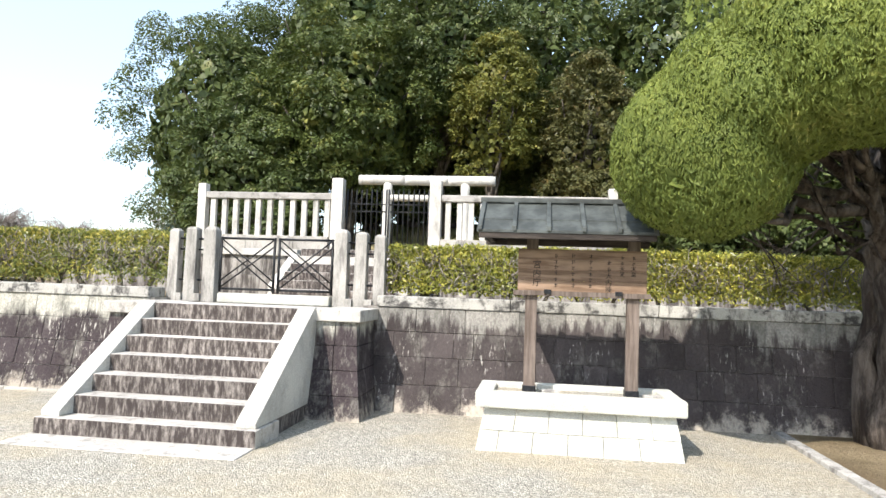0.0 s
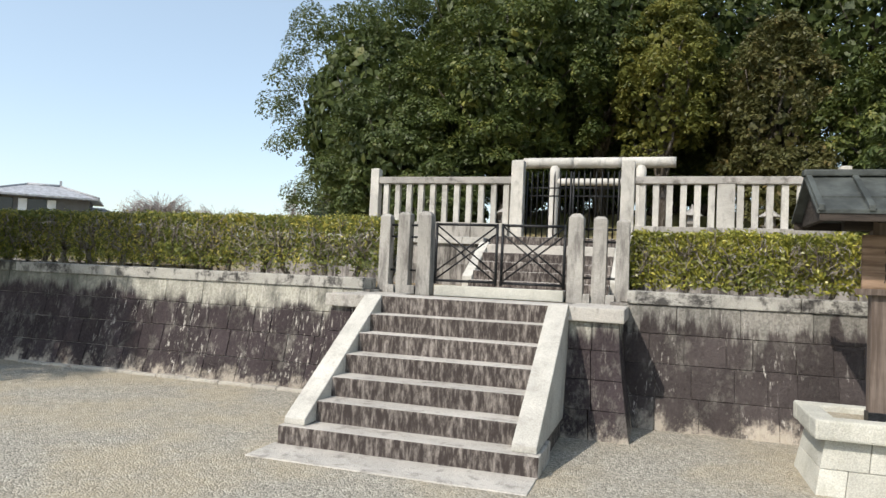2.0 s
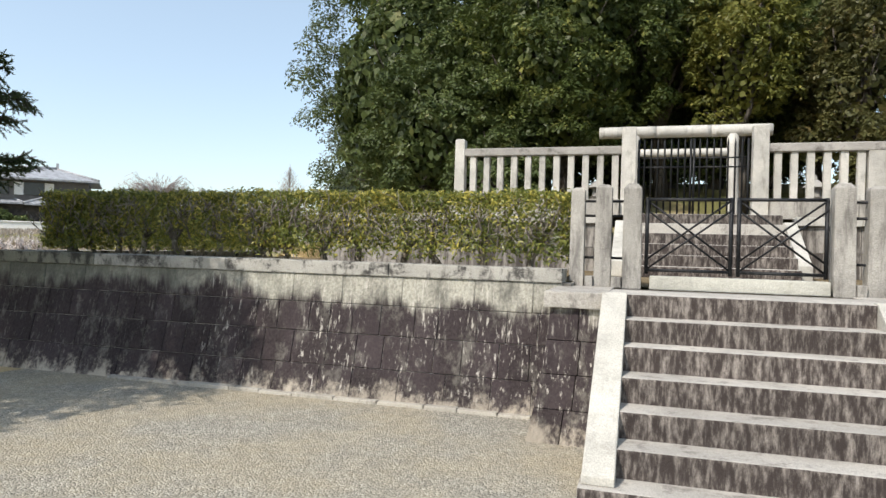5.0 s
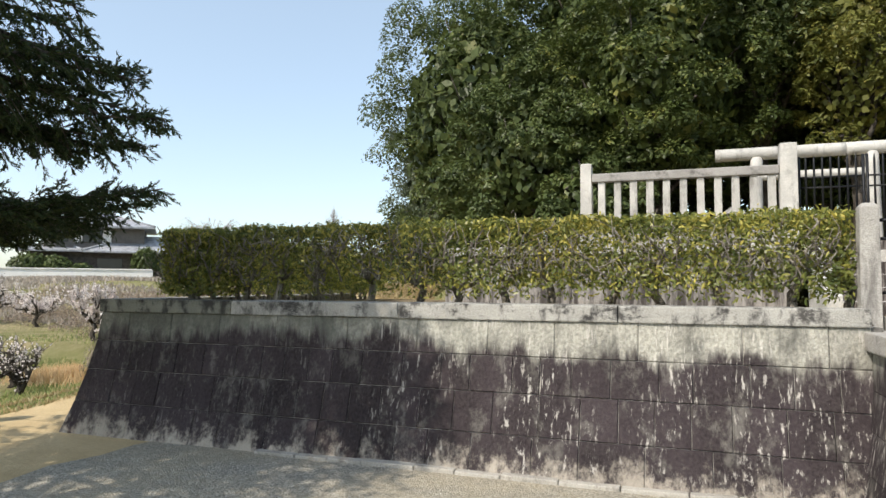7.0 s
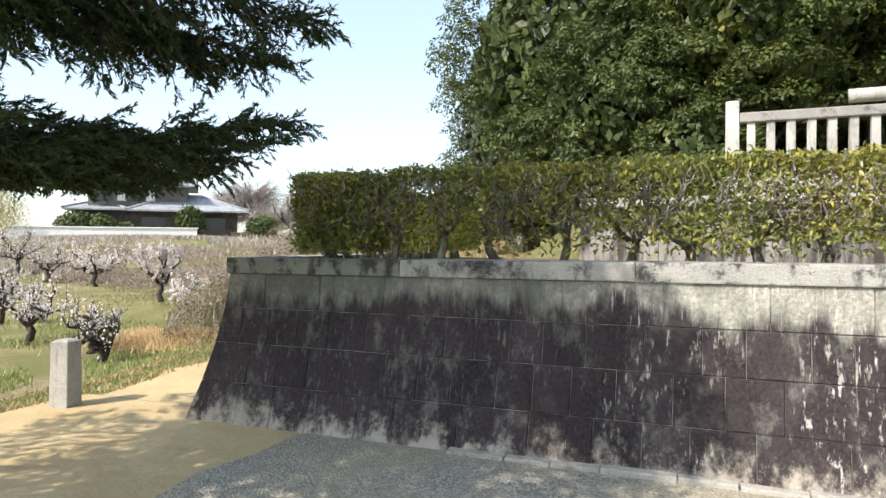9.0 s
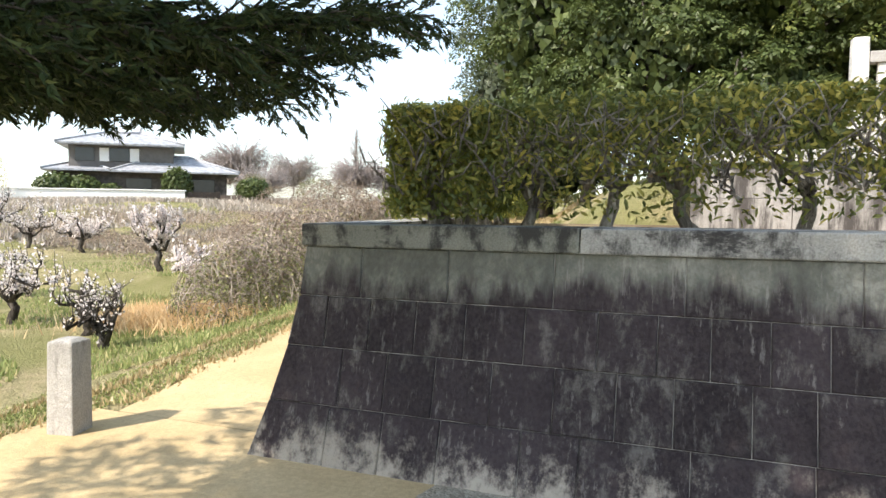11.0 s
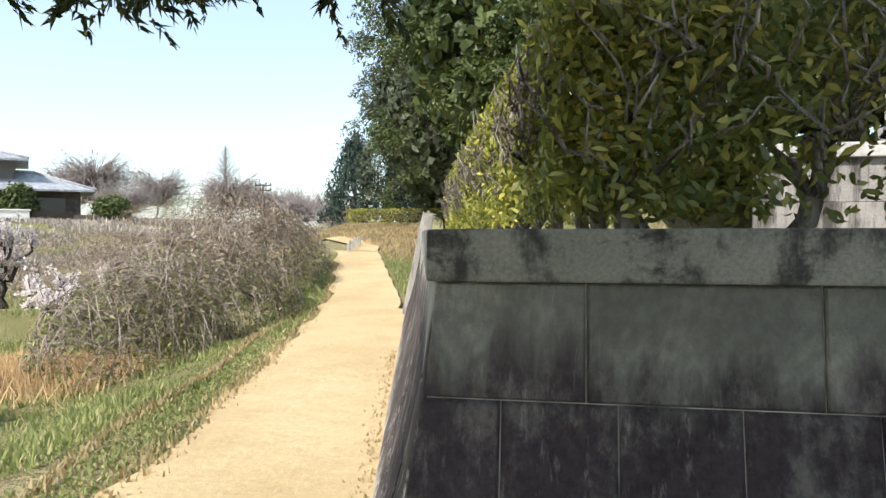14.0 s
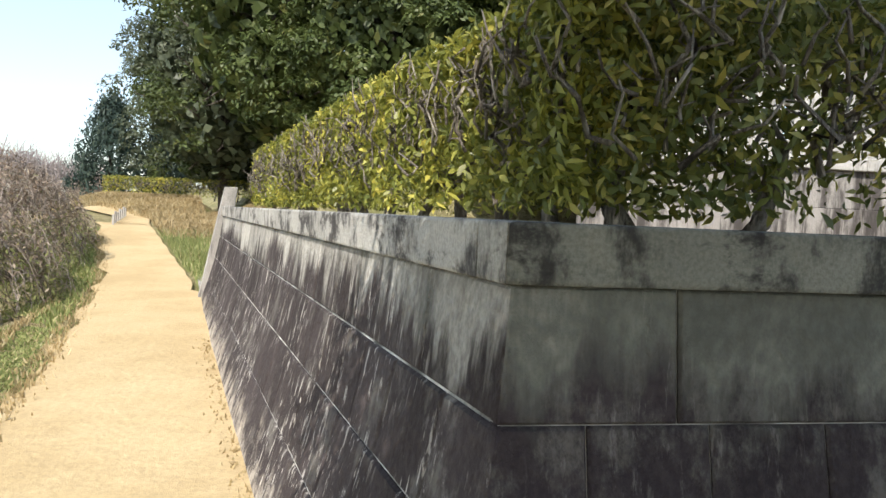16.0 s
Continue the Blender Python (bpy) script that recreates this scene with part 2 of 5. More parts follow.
M_BARE = bark("bare_winter_twigs", (0.34, 0.29, 0.27), (0.52, 0.46, 0.44), 10)


def gravel_mat():
    k = Mat("grey_court_gravel", 0.95, 0.2)
    v = k.n.new("ShaderNodeTexVoronoi")
    v.inputs["Scale"].default_value = 65
    k.l.new(k.geo.outputs["Position"], v.inputs["Vector"])
    t = k.n.new("ShaderNodeSeparateColor")
    k.l.new(v.outputs["Color"], t.inputs[0])
    col = k.mix(t.outputs[0], (0.16, 0.15, 0.125), (0.5, 0.47, 0.4))
    warm = k.noise(0.7, 5, (1, 1, 1), 0.6, 0.35, 0.65)
    col = k.mix(k.math("MULTIPLY", warm, 0.5), col, (0.42, 0.35, 0.23))
    col = k.mix(k.math("MULTIPLY", k.noise(6, 4), 0.3), col, (0.2, 0.19, 0.16))
    h = k.math("SUBTRACT", 1.0, v.outputs["Distance"])
    return k.done(col, h, 0.012, 0.9)


def sand_mat():
    k = Mat("trodden_yellow_sand", 0.96, 0.15)
    col = k.mix(k.noise(0.9, 5), (0.5, 0.375, 0.2), (0.6, 0.465, 0.265))
    col = k.mix(k.math("MULTIPLY", k.noise(28, 4), 0.35), col, (0.36, 0.27, 0.15))
    col = k.mix(k.math("MULTIPLY", k.noise(140, 2, (1, 1, 1), 0.5, 0.55, 0.7), 0.5), col, (0.25, 0.2, 0.13))
    return k.done(col, k.math("MULTIPLY_ADD", k.noise(120, 2), 0.3, k.noise(5, 4)), 0.012, 0.4)


def field_mat():
    k = Mat("rough_meadow_soil", 0.97, 0.1)
    col = k.mix(k.noise(0.35, 5, (1, 1, 1), 0.6, 0.4, 0.6), (0.3, 0.3, 0.115), (0.56, 0.46, 0.27))
    col = k.mix(k.math("MULTIPLY", k.noise(5, 5), 0.5), col, (0.28, 0.285, 0.11))
    col = k.mix(k.math("MULTIPLY", k.noise(45, 3), 0.4), col, (0.33, 0.28, 0.15))
    return k.done(col, k.noise(25, 5), 0.05, 1.0)


def earth_mat():
    k = Mat("leaf_strewn_earth", 0.97, 0.1)
    col = k.mix(k.noise(1.2, 5), (0.2, 0.15, 0.09), (0.33, 0.26, 0.16))
    col = k.mix(k.math("MULTIPLY", k.noise(30, 4), 0.5), col, (0.12, 0.09, 0.05))
    return k.done(col, k.noise(25, 5), 0.03, 0.8)


M_GRAVEL, M_SAND, M_FIELD, M_EARTH = gravel_mat(), sand_mat(), field_mat(), earth_mat()


# ---- building blocks ----
rng = np.random.default_rng(7)


def mesh_of(name, verts, faces, mat, smooth=False):
    me = bpy.data.meshes.new(name)
    me.from_pydata([tuple(v) for v in verts], [], faces)
    me.materials.append(mat)
    if smooth:
        me.polygons.foreach_set("use_smooth", [True] * len(me.polygons))
    me.update()
    return me


def solid(name, bm, mat, parent=None, label="", smooth=False):
    """Links a bmesh as one mesh object, under a parent where given."""
    bmesh.ops.recalc_face_normals(bm, faces=bm.faces)
    me = bpy.data.meshes.new(name)
    bm.to_mesh(me)
    bm.free()
    me.materials.append(mat)
    if smooth:
        me.polygons.foreach_set("use_smooth", [True] * len(me.polygons))
    ob = new(name, me)
    ob.parent = parent
    return tagged(ob, label) if label else ob


def base(name, x, y, z, label, category, group="", kind=""):
    e = new(name)
    e.location = (x, y, z)
    bpy.context.view_layer.update()
    return tagged(e, label, category, group, kind)


def under(ob, parent):
    """Makes ob, built in world metres, a child of a thing whose base stands elsewhere."""
    ob.parent = parent
    ob.matrix_parent_inverse = Matrix.Translation(parent.location).inverted()
    return ob


def box(x0, x1, y0, y1, z0, z1, bevel=0.01, jag=0.0):
    bm = bmesh.new()
    bmesh.ops.create_cube(bm, size=1)
    for v in bm.verts:
        v.co = Vector(((x0 + x1) / 2 + v.co.x * (x1 - x0), (y0 + y1) / 2 + v.co.y * (y1 - y0), (z0 + z1) / 2 + v.co.z * (z1 - z0)))
        v.co += Vector(rng.normal(0, 1, 3) * jag)
    if bevel:
        bmesh.ops.bevel(bm, geom=list(bm.edges), offset=bevel, segments=2, affect="EDGES", profile=0.6)
    return bm


def hull(points, bevel=0.0):
    bm = bmesh.new()
    for p in points:
        bm.verts.new(p)
    bmesh.ops.convex_hull(bm, input=bm.verts)
    bmesh.ops.dissolve_limit(bm, angle_limit=0.02, verts=bm.verts, edges=bm.edges)
    if bevel:
        bmesh.ops.bevel(bm, geom=list(bm.edges), offset=bevel, segments=2, affect="EDGES", profile=0.6)
    return bm


def tubes(name, lines, mat, parent=None, sides=5):
    """Tapered tubes along polylines [(point, radius), ...], joined into one mesh."""
    verts, faces = [], []
    for line in lines:
        n0 = len(verts)
        pts = [Vector(p) for p, r in line]
        for i, (p, r) in enumerate(line):
            d = (pts[min(i + 1, len(pts) - 1)] - pts[max(i - 1, 0)]).normalized()
            u = d.orthogonal().normalized()
            w = d.cross(u)
            for j in range(sides):
                a = 2 * math.pi * j / sides
                verts.append(pts[i] + (u * math.cos(a) + w * math.sin(a)) * r)
        for i in range(len(line) - 1):
            for j in range(sides):
                a, b = n0 + i * sides + j, n0 + i * sides + (j + 1) % sides
                faces.append((a, b, b + sides, a + sides))
        faces.append(tuple(range(n0 + sides - 1, n0 - 1, -1)))
        faces.append(tuple(range(len(verts) - sides, len(verts))))
    ob = new(name, mesh_of(name, verts, faces, mat, True))
    ob.parent = parent
    return ob


def wander(start, end, n, wob, r0, r1, sag=0.0):
    """A crooked line from start to end that thins from r0 to r1."""
    a, b = Vector(start), Vector(end)
    out = []
    for i in range(n + 1):
        f = i / n
        j = Vector(rng.normal(0, wob, 3)) if 0 < i < n else Vector()
        out.append((a.lerp(b, f) + j - Vector((0, 0, sag * math.sin(f * math.pi))), r0 + (r1 - r0) * f))
    return out


def leaves(name, P, N, length, width, mat, parent=None, spread=0.8, droop=0.0, fine=False):
    """One mesh of separate folded leaves at points P that face roughly N."""
    P, N = np.asarray(P, float), np.asarray(N, float)
    n = len(P)
    N = N + rng.normal(0, spread, (n, 3))
    N /= np.linalg.norm(N, axis=1)[:, None] + 1e-9
    T = np.cross(N, rng.normal(0, 1, (n, 3)))
    T[:, 2] -= droop
    T -= N * (T * N).sum(1)[:, None]
    T /= np.linalg.norm(T, axis=1)[:, None] + 1e-9
    B = np.cross(N, T)
    L = (length * rng.uniform(0.6, 1.25, n))[:, None]
    W = (width * rng.uniform(0.7, 1.2, n))[:, None]
    up = N * W * 0.18
    if fine:
        q, curl = 6, N * L * 0.1
        V = [P - T * L * 0.5 - curl, P - T * L * 0.12 + B * W * 0.5 + up, P + T * L * 0.2 + B * W * 0.36 + up, P + T * L * 0.5 - curl, P + T * L * 0.2 - B * W * 0.36 + up, P - T * L * 0.12 - B * W * 0.5 + up]
    else:
        q = 4
        V = [P - T * L * 0.5, P + B * W * 0.5 + up, P + T * L * 0.5, P - B * W * 0.5 + up]
    V = np.stack(V, 1).reshape(-1, 3)
    me = bpy.data.meshes.new(name)
    me.vertices.add(q * n)
    me.vertices.foreach_set("co", V.astype(np.float32).ravel())
    me.loops.add(q * n)
    me.loops.foreach_set("vertex_index", np.arange(q * n, dtype=np.int32))
    me.polygons.add(n)
    me.polygons.foreach_set("loop_start", np.arange(0, q * n, q, dtype=np.int32))
    me.materials.append(mat)
    me.update(calc_edges=True)
    ob = new(name, me)
    ob.parent = parent
    return ob


def sphere_dirs(n):
    d = rng.normal(0, 1, (n, 3))
    return d / np.linalg.norm(d, axis=1)[:, None]


def blob(centre, radii, n, shell=0.12):
    """Points and outward normals about an ellipsoid's skin."""
    d = sphere_dirs(n)
    radii = np.asarray(radii)
    p = np.asarray(centre) + d * radii * (1 + rng.normal(0, shell, n))[:, None]
    nn = d / radii
    return p, nn / np.linalg.norm(nn, axis=1)[:, None]


# ---- the ground ----
WD = Vector((-0.215, 0.9766, 0))     # along the west wall, going north
WN = Vector((-0.9766, -0.215, 0))    # out of the west wall


def step01(a, b, v):
    f = min(1.0, max(0.0, (v - a) / (b - a)))
    return f * f * (3 - 2 * f)


def ground_z(x, y):
    """The lie of the land: the court and path level, the orchard a little lower, the mound rising behind."""
    side = x - (-0.3 - 0.22 * y)             # east of the west wall's foot
    z = -0.4 * step01(-2.2, -4.0, x + 0.22 * y) if y > -3 else -0.4 * step01(-4.0, -7.0, x)
    if y > 8.5:
        z = max(z, 0) + (2.2 * step01(0.6, 4.0, side) * step01(8.5, 11.0, y) + 2.5 * step01(3, 12, side) * step01(13, 24, y) if side > 0 else z * 0)
    if y > 7:
        z += 1.05 * step01(7, 22, y) * step01(-6.5, -3.0, x + 0.22 * y) * (1 - step01(0.6, 3.0, side))
    if y > 17 and side <= 0.6:
        z += 0.65 * step01(19, 27, y) * step01(-9, -3, x + 0.22 * y)
    if x < -10:
        z += 2.15 * step01(-12, -34, x) * step01(4, 34, y)
    return z


def ground_sheet():
    xs = [-3000, -600, -200] + [-90 + 3 * i for i in range(20)] + [-32 + 0.8 * i for i in range(75)] + [30, 34, 40, 60, 200, 600, 3000]
    ys = [-3000, -600, -150, -60, -30] + [-20 + 0.8 * i for i in range(75)] + [42 + 4 * i for i in range(15)] + [150, 400, 1000, 3000]
    verts = [(x, y, ground_z(x, y) - 0.03 + 0.03 * noise.noise((x * 0.7, y * 0.7, 0))) for y in ys for x in xs]
    w = len(xs)
    faces = [(j * w + i, j * w + i + 1, (j + 1) * w + i + 1, (j + 1) * w + i) for j in range(len(ys) - 1) for i in range(w - 1)]
    ob = new("ground", mesh_of("ground", verts, faces, M_FIELD, True))
    tagged(ob, "rough meadow ground of patchy green and dry grass", "ground", kind="structure")


def strip(name, left, right, z, mat, label, category):
    """A sheet between two polylines of equal length."""
    verts, faces = [], []
    k = 6
    for (a, b) in zip(left, right):
        for i in range(k + 1):
            p = Vector((*a, 0)).lerp(Vector((*b, 0)), i / k)
            verts.append((p.x, p.y, max(0.0, ground_z(p.x, p.y) if p.y > 6 else 0.0) + z + (0.02 if p.y > 6 else 0) + 0.006 * noise.noise((p.x * 1.3, p.y * 1.3, 3))))
    for j in range(len(left) - 1):
        for i in range(k):
            q = j * (k + 1) + i
            faces.append((q, q + 1, q + k + 2, q + k + 1))
    ob = new(name, mesh_of(name, verts, faces, mat, True))
    return tagged(ob, label, category, kind="structure")


def path_edges(y):
    r = -0.42 - 0.215 * y
    r -= 0.13 * max(0, y - 10.5)
    return (r - 1.27 - 0.012 * min(y, 10) + 0.03 * max(0, min(y, 14) - 10.5), r)


ground_sheet()
ys = [-9 + 0.45 * i for i in range(20)] + [-0.2]
# level court: gravel east of a line, sand west of it
strip("gravel_court", [(1.05 + 0.1 * math.sin(y * 2) + 0.06 * math.sin(y * 5.3) + 0.12 * (y + 1), y) for y in ys], [(22, y) for y in ys], 0.012, M_GRAVEL, "pale grey gravel covering the level forecourt", "gravel")
ys2 = [-9 + 0.4 * i for i in range(23)] + [0.1]
strip("sand_forecourt", [(-1.9 - 0.5 * step01(-2, -6, y) + 0.05 * math.sin(y * 5), y) for y in ys2], [(1.3, y) for y in ys2], 0.006, M_SAND, "trodden yellow sand at the foot of the wall", "path")
py = [0.1 + 0.45 * i for i in range(40)]
strip("sand_path", [(path_edges(y)[0] + 0.07 * math.sin(y * 3.1) + 0.04 * math.sin(y * 7.7), y) for y in py], [(path_edges(y)[1] + (0.35 if y < 9.3 else 0.02 * math.sin(y * 9)), y) for y in py], 0.009, M_SAND, "narrow path of bare yellow sand along the wall", "path")
far = [(-6.1, 17.6), (-6.6, 19.5), (-8.2, 21.5), (-11, 23.2), (-16, 25)]
strip("sand_path_bend", far, [(x + 1.0, y - 0.2 + 0.25 * i) for i, (x, y) in enumerate(far)], 0.02, M_SAND, "far bend of the bare sand path", "path")

# ---- the terrace walls ----
COURSES = [1.29, 0.98, 0.67, 0.335, -0.03]
TOP = 1.43


def off(z):
    """How far the battered face stands out at height z."""
    return -0.025 + 0.3 * (max(0, 1.29 - z) / 1.29) ** 1.5


def south(s, z, d=0.0):
    """A point on the south face: s east from the corner, sunk by d."""
    return Vector((s, -off(z) + d, z))


def west(s, z, d=0.0):
    return WD * s + WN * (off(z) - d) + Vector((0, 0, z))


def start(z):
    return -0.804 * off(z)


def block(name, face, s0, s1, z1, z0, mat, parent, gap=0.004, slant0=False, slant1=None):
    """One ashlar: chamfered front on the battered face, 0.22 m deep. slant0: its left end follows the corner's edge."""
    c, deep = 0.007, 0.22
    a0, a1 = (start(z1), start(z0)) if slant0 else (s0 + gap, s0 + gap)
    b0, b1 = s1 - gap, s1 - gap
    t, b = z1 - gap, z0 + gap
    proud = rng.uniform(-0.003, 0.004)
    ring = lambda i, d: [face(a0 + i, t - i, d), face(b0 - i, t - i, d), face(b1 - i, b + i, d), face(a1 + i, b + i, d)]
    verts = ring(c, -proud) + ring(0, c) + [Vector(v) for v in ring(0, deep)]
    faces = [(0, 1, 2, 3)] + [(i, i + 4, (i + 1) % 4 + 4, (i + 1) % 4) for i in range(4)] + [(i + 4, i + 8, (i + 1) % 4 + 8, (i + 1) % 4 + 4) for i in range(4)]
    if face is south:
        faces = [f[::-1] for f in faces]
    ob = new(name, mesh_of(name, verts, faces, mat))
    ob.parent = parent
    return ob


def coping_stone(a, b, parent, name="coping_stone"):
    """A coping block on the south wall between two x."""
    return solid(name, box(a + 0.003, b - 0.003, 0, 0.42, 1.29, TOP, 0.012, 0.002), M_COPING, parent)


def terrace_wall(name, face, s_end, label, s_begin=0.0, corner=True, mortar=M_MORTAR):
    wall = base(name, 0, 0, 0, label, "stone wall", kind="structure")
    # mortar core behind the stones
    verts, faces = [], []
    zs = COURSES
    for z in zs:
        verts += [face(start(z) + 0.012 if corner else s_begin, z, 0.012), face(s_end, z, 0.012), face(s_end, z, 0.5), face(start(z) + 0.4 if corner else s_begin, z, 0.5)]
    n = len(zs)
    for i in range(n - 1):
        for j in range(4):
            faces.append((i * 4 + j, i * 4 + (j + 1) % 4, i * 4 + 4 + (j + 1) % 4, i * 4 + 4 + j))
    faces += [(3, 2, 1, 0), tuple(range(4 * n - 4, 4 * n))]
    core = new("mortar_core", mesh_of("mortar_core", verts, faces, mortar))
    core.parent = wall
    return wall


def lay_courses(wall, face, s_begin, s_end, corner, first, gap=0.003, mat=M_WALL):
    """Stones course by course, with their own widths; `first` gives the first joint of each course."""
    for ci in range(4):
        s = s_begin
        given = list(first[ci])
        w = given.pop(0)
        while s < s_end - 0.01:
            e = s + w
            if s_end - e < 0.18:
                e = s_end
            block("stone_block", face, s, e, COURSES[ci], COURSES[ci + 1], mat, wall, gap, corner and s == s_begin)
            s = e
            w = given.pop(0) if given else rng.uniform(0.5, 0.8) if ci == 0 else rng.uniform(0.24, 0.42) if ci < 3 else rng.uniform(0.3, 0.55)


WALL_S = terrace_wall("wall_south_west", south, 7.5, "battered ashlar terrace wall blackened by algae under a pale coping", mortar=M_LIME)
WALL_E = terrace_wall("wall_south_east", south, 19.0, "battered ashlar terrace wall with dark weathering beneath its coping", 10.4, False)
WALL_W = terrace_wall("wall_west", west, 9.2, "battered ashlar wall beside the sand path, streaked with lime", mortar=M_JOINT)

# ---- bastion, stairs ----
PZ = 1.26


def bastion():
    th = base("stair_bastion", 9.0, -0.4, 0, "battered stone landing block that carries the gate", "bastion", kind="structure")
    def pier(x0, x1, inner):
        # battered pier in four courses
        zs = [1.12, 0.84, 0.56, 0.28, -0.03]
        for i in range(4):
            z1, z0 = zs[i], zs[i + 1]
            o1, o0 = 0.27 * (1 - z1 / 1.12) ** 1.5, 0.27 * (1 - max(z0, 0) / 1.12) ** 1.5
            cut = rng.uniform(0.4, 0.6)
            for f0, f1 in ((0.0, cut), (cut, 1.0)):
                pts = []
                for z, o in ((z1 - 0.003, o1), (z0 + 0.003, o0)):
                    L = x0 - (0 if inner == "l" else o * 0.55)
                    R = x1 + (0 if inner == "r" else o * 0.55)
                    for f in (f0, f1):
                        x = L + (R - L) * f + (0.003 if f == f0 else -0.003)
                        pts += [(x, -0.82 - o, z), (x, 0.3, z)]
                under(solid("pier_block", hull(pts, 0.006), M_WALL), th)
        under(solid("pier_cap", box(min(x0, x1) - (0.05 if inner == "r" else 0), max(x0, x1) + (0.05 if inner == "l" else 0), -0.88, 0.3, 1.12, PZ, 0.014, 0.002), M_STEP), th)
    pier(7.42, 7.9, "r")
    pier(10.0, 10.55, "l")
    under(solid("landing_core", box(7.5, 10.5, -0.8, 0.28, 0, 1.245, 0), M_MORTAR), th)
    return th


def stairs():
    th = base("stone_stairs", 9.0, -1.7, 0, "flight of seven weathered stone steps between sloping cheeks", "stairs")
    y0, tread, rise = -2.54, 0.272, 0.18
    under(solid("foot_slab", box(7.8, 10.08, -2.95, -2.5, -0.03, 0.024, 0.008, 0.003), M_STEP, label="pale worn slab level with gravel"), th)
    for i in range(7):
        a, b = (7.84, 10.09) if i == 0 else (8.05, 9.87) if i < 6 else (7.9, 10.0)
        back = y0 + tread * i + (0.6 if i < 6 else 0.75)
        bm = box(a, b, y0 + tread * i, back, rise * i - (0.03 if i == 0 else 0.02), rise * (i + 1), 0.016, 0.002)
        st = solid("step", bm, M_STEP)
        st.data.materials.append(M_RISER)
        for f in st.data.polygons:
            if f.normal.y < -0.9:
                f.material_index = 1
        under(st, th)
    for a, b in ((7.86, 8.06), (9.86, 10.06)):
        top = PZ + 0.012
        pts = []
        for x in (a, b):
            pts += [(x, -2.47, 0.18), (x, -2.47, 0.235), (x, -0.9, top), (x, -0.8, top), (x, -0.8, 0.18)]
        under(solid("cheek", hull(pts, 0.01), M_CHEEK, label="smooth pale sloping cheek stone"), th)
        under(solid("cheek_base", box(a + 0.015, b - 0.015, -2.3, -0.8, -0.03, 0.19, 0.006), M_RISER), th)
    return th


bastion()
stairs()


# ---- upper terrace ----
def upper_terrace():
    e = new("terrace_ground", mesh_of("terrace_ground", [(0.05, 0.3, 1.3), (7.5, 0.3, 1.3), (7.5, 0.56, 1.262), (10.5, 0.56, 1.262), (10.5, 0.3, 1.3), (19, 0.3, 1.3), (19, 7.4, 1.3), (-1.9, 9.2, 1.3)], [(0, 1, 2, 3, 4, 5, 6, 7)], M_EARTH))
    tagged(e, "bare brown earth of the lower terrace behind the hedges", "ground", kind="structure")
    w = base("wall_upper", 9, 5.3, 1.28, "low streaked concrete retaining wall of the upper terrace", "stone wall", kind="structure")
    for a, b in ((2.2, 7.6), (10.45, 20)):
        x = a
        while x < b - 0.05:
            nx = min(b, x + rng.uniform(0.8, 1.2))
            if b - nx < 0.3:
                nx = b
            for z0, z1 in ((1.2, 1.7), (1.7, 2.12)):
                under(solid("wall_panel", box(x + 0.003, nx - 0.003, 5.2 + (0.05 if z0 > 1.5 else 0), 5.5, z0, z1 - 0.004, 0.008, 0.002), M_UPPER), w)
            under(solid("edge_stone", box(x + 0.003, nx - 0.003, 5.18, 5.6, 2.12, 2.26, 0.012, 0.002), M_FENCE), w)
            x = nx
    f = base("fence_base", 9, 7.3, 2.25, "pale stone base course under the picket fence", "stone base", kind="structure")
    for a, b in ((4.15, 7.64), (10.36, 14.35)):
        x = a
        while x < b - 0.05:
            nx = min(b, x + rng.uniform(1.0, 1.5))
            if b - nx < 0.4:
                nx = b
            under(solid("base_course", box(x + 0.003, nx - 0.003, 7.08, 7.6, 2.2, 2.69, 0.012, 0.002), M_POST), f)
            x = nx
    p = new("upper_ground", mesh_of("upper_ground", [(2.2, 5.4, 2.24), (20, 5.4, 2.24), (20, 14, 2.4), (1.0, 14, 2.4)], [(0, 1, 2, 3)], M_EARTH))
    tagged(p, "shaded bare earth of the upper enclosure", "ground", kind="structure")
    st = base("upper_stairs", 9, 4.4, 1.26, "short weathered stone flight rising to the iron gate", "stairs")
    for i in range(6):
        y = 3.2 + 0.29 * i
        s = solid("step", box(7.87, 10.16, y, y + 0.6, 1.2 + 0.163 * i, 1.28 + 0.163 * (i + 1), 0.022, 0.002), M_STEP)
        s.data.materials.append(M_RISER)
        for g in s.data.polygons:
            if g.normal.y < -0.9 and i != 4:
                g.material_index = 1
        under(s, st)
    for a, b in ((7.7, 7.87), (10.16, 10.33)):
        pts = []
        for x in (a, b):
            pts += [(x, 3.42, 1.2), (x, 3.42, 1.5), (x, 4.55, 2.14), (x, 4.75, 2.14), (x, 4.75, 1.2)]
        under(solid("cheek", hull(pts, 0.01), M_CHEEK, label="pale sloping cheek stone"), st)


M_UPPER = stone("streaked_grey_concrete", (0.38, 0.355, 0.32), (0.06, 0.052, 0.047), 7.0, 0.95, 0.15, 0.9, 0.4, 0.6)
upper_terrace()


def stone_post(name, x, y, z0, z1, w, mat, label, group, tip=0.035, lean=0.0):
    h = w / 2
    pts = [(-h, -h, 0), (h, -h, 0), (h, h, 0), (-h, h, 0)]
    t = z1 - z0
    pts += [(sx * h * 0.94 + lean, sy * h * 0.94, t - tip) for sx in (-1, 1) for sy in (-1, 1)]
    pts += [(sx * h * 0.5 + lean, sy * h * 0.5, t) for sx in (-1, 1) for sy in (-1, 1)]
    ob = solid(name, hull(pts, 0.012), mat)
    ob.location = (x, y, z0)
    return tagged(ob, label, "post", group)


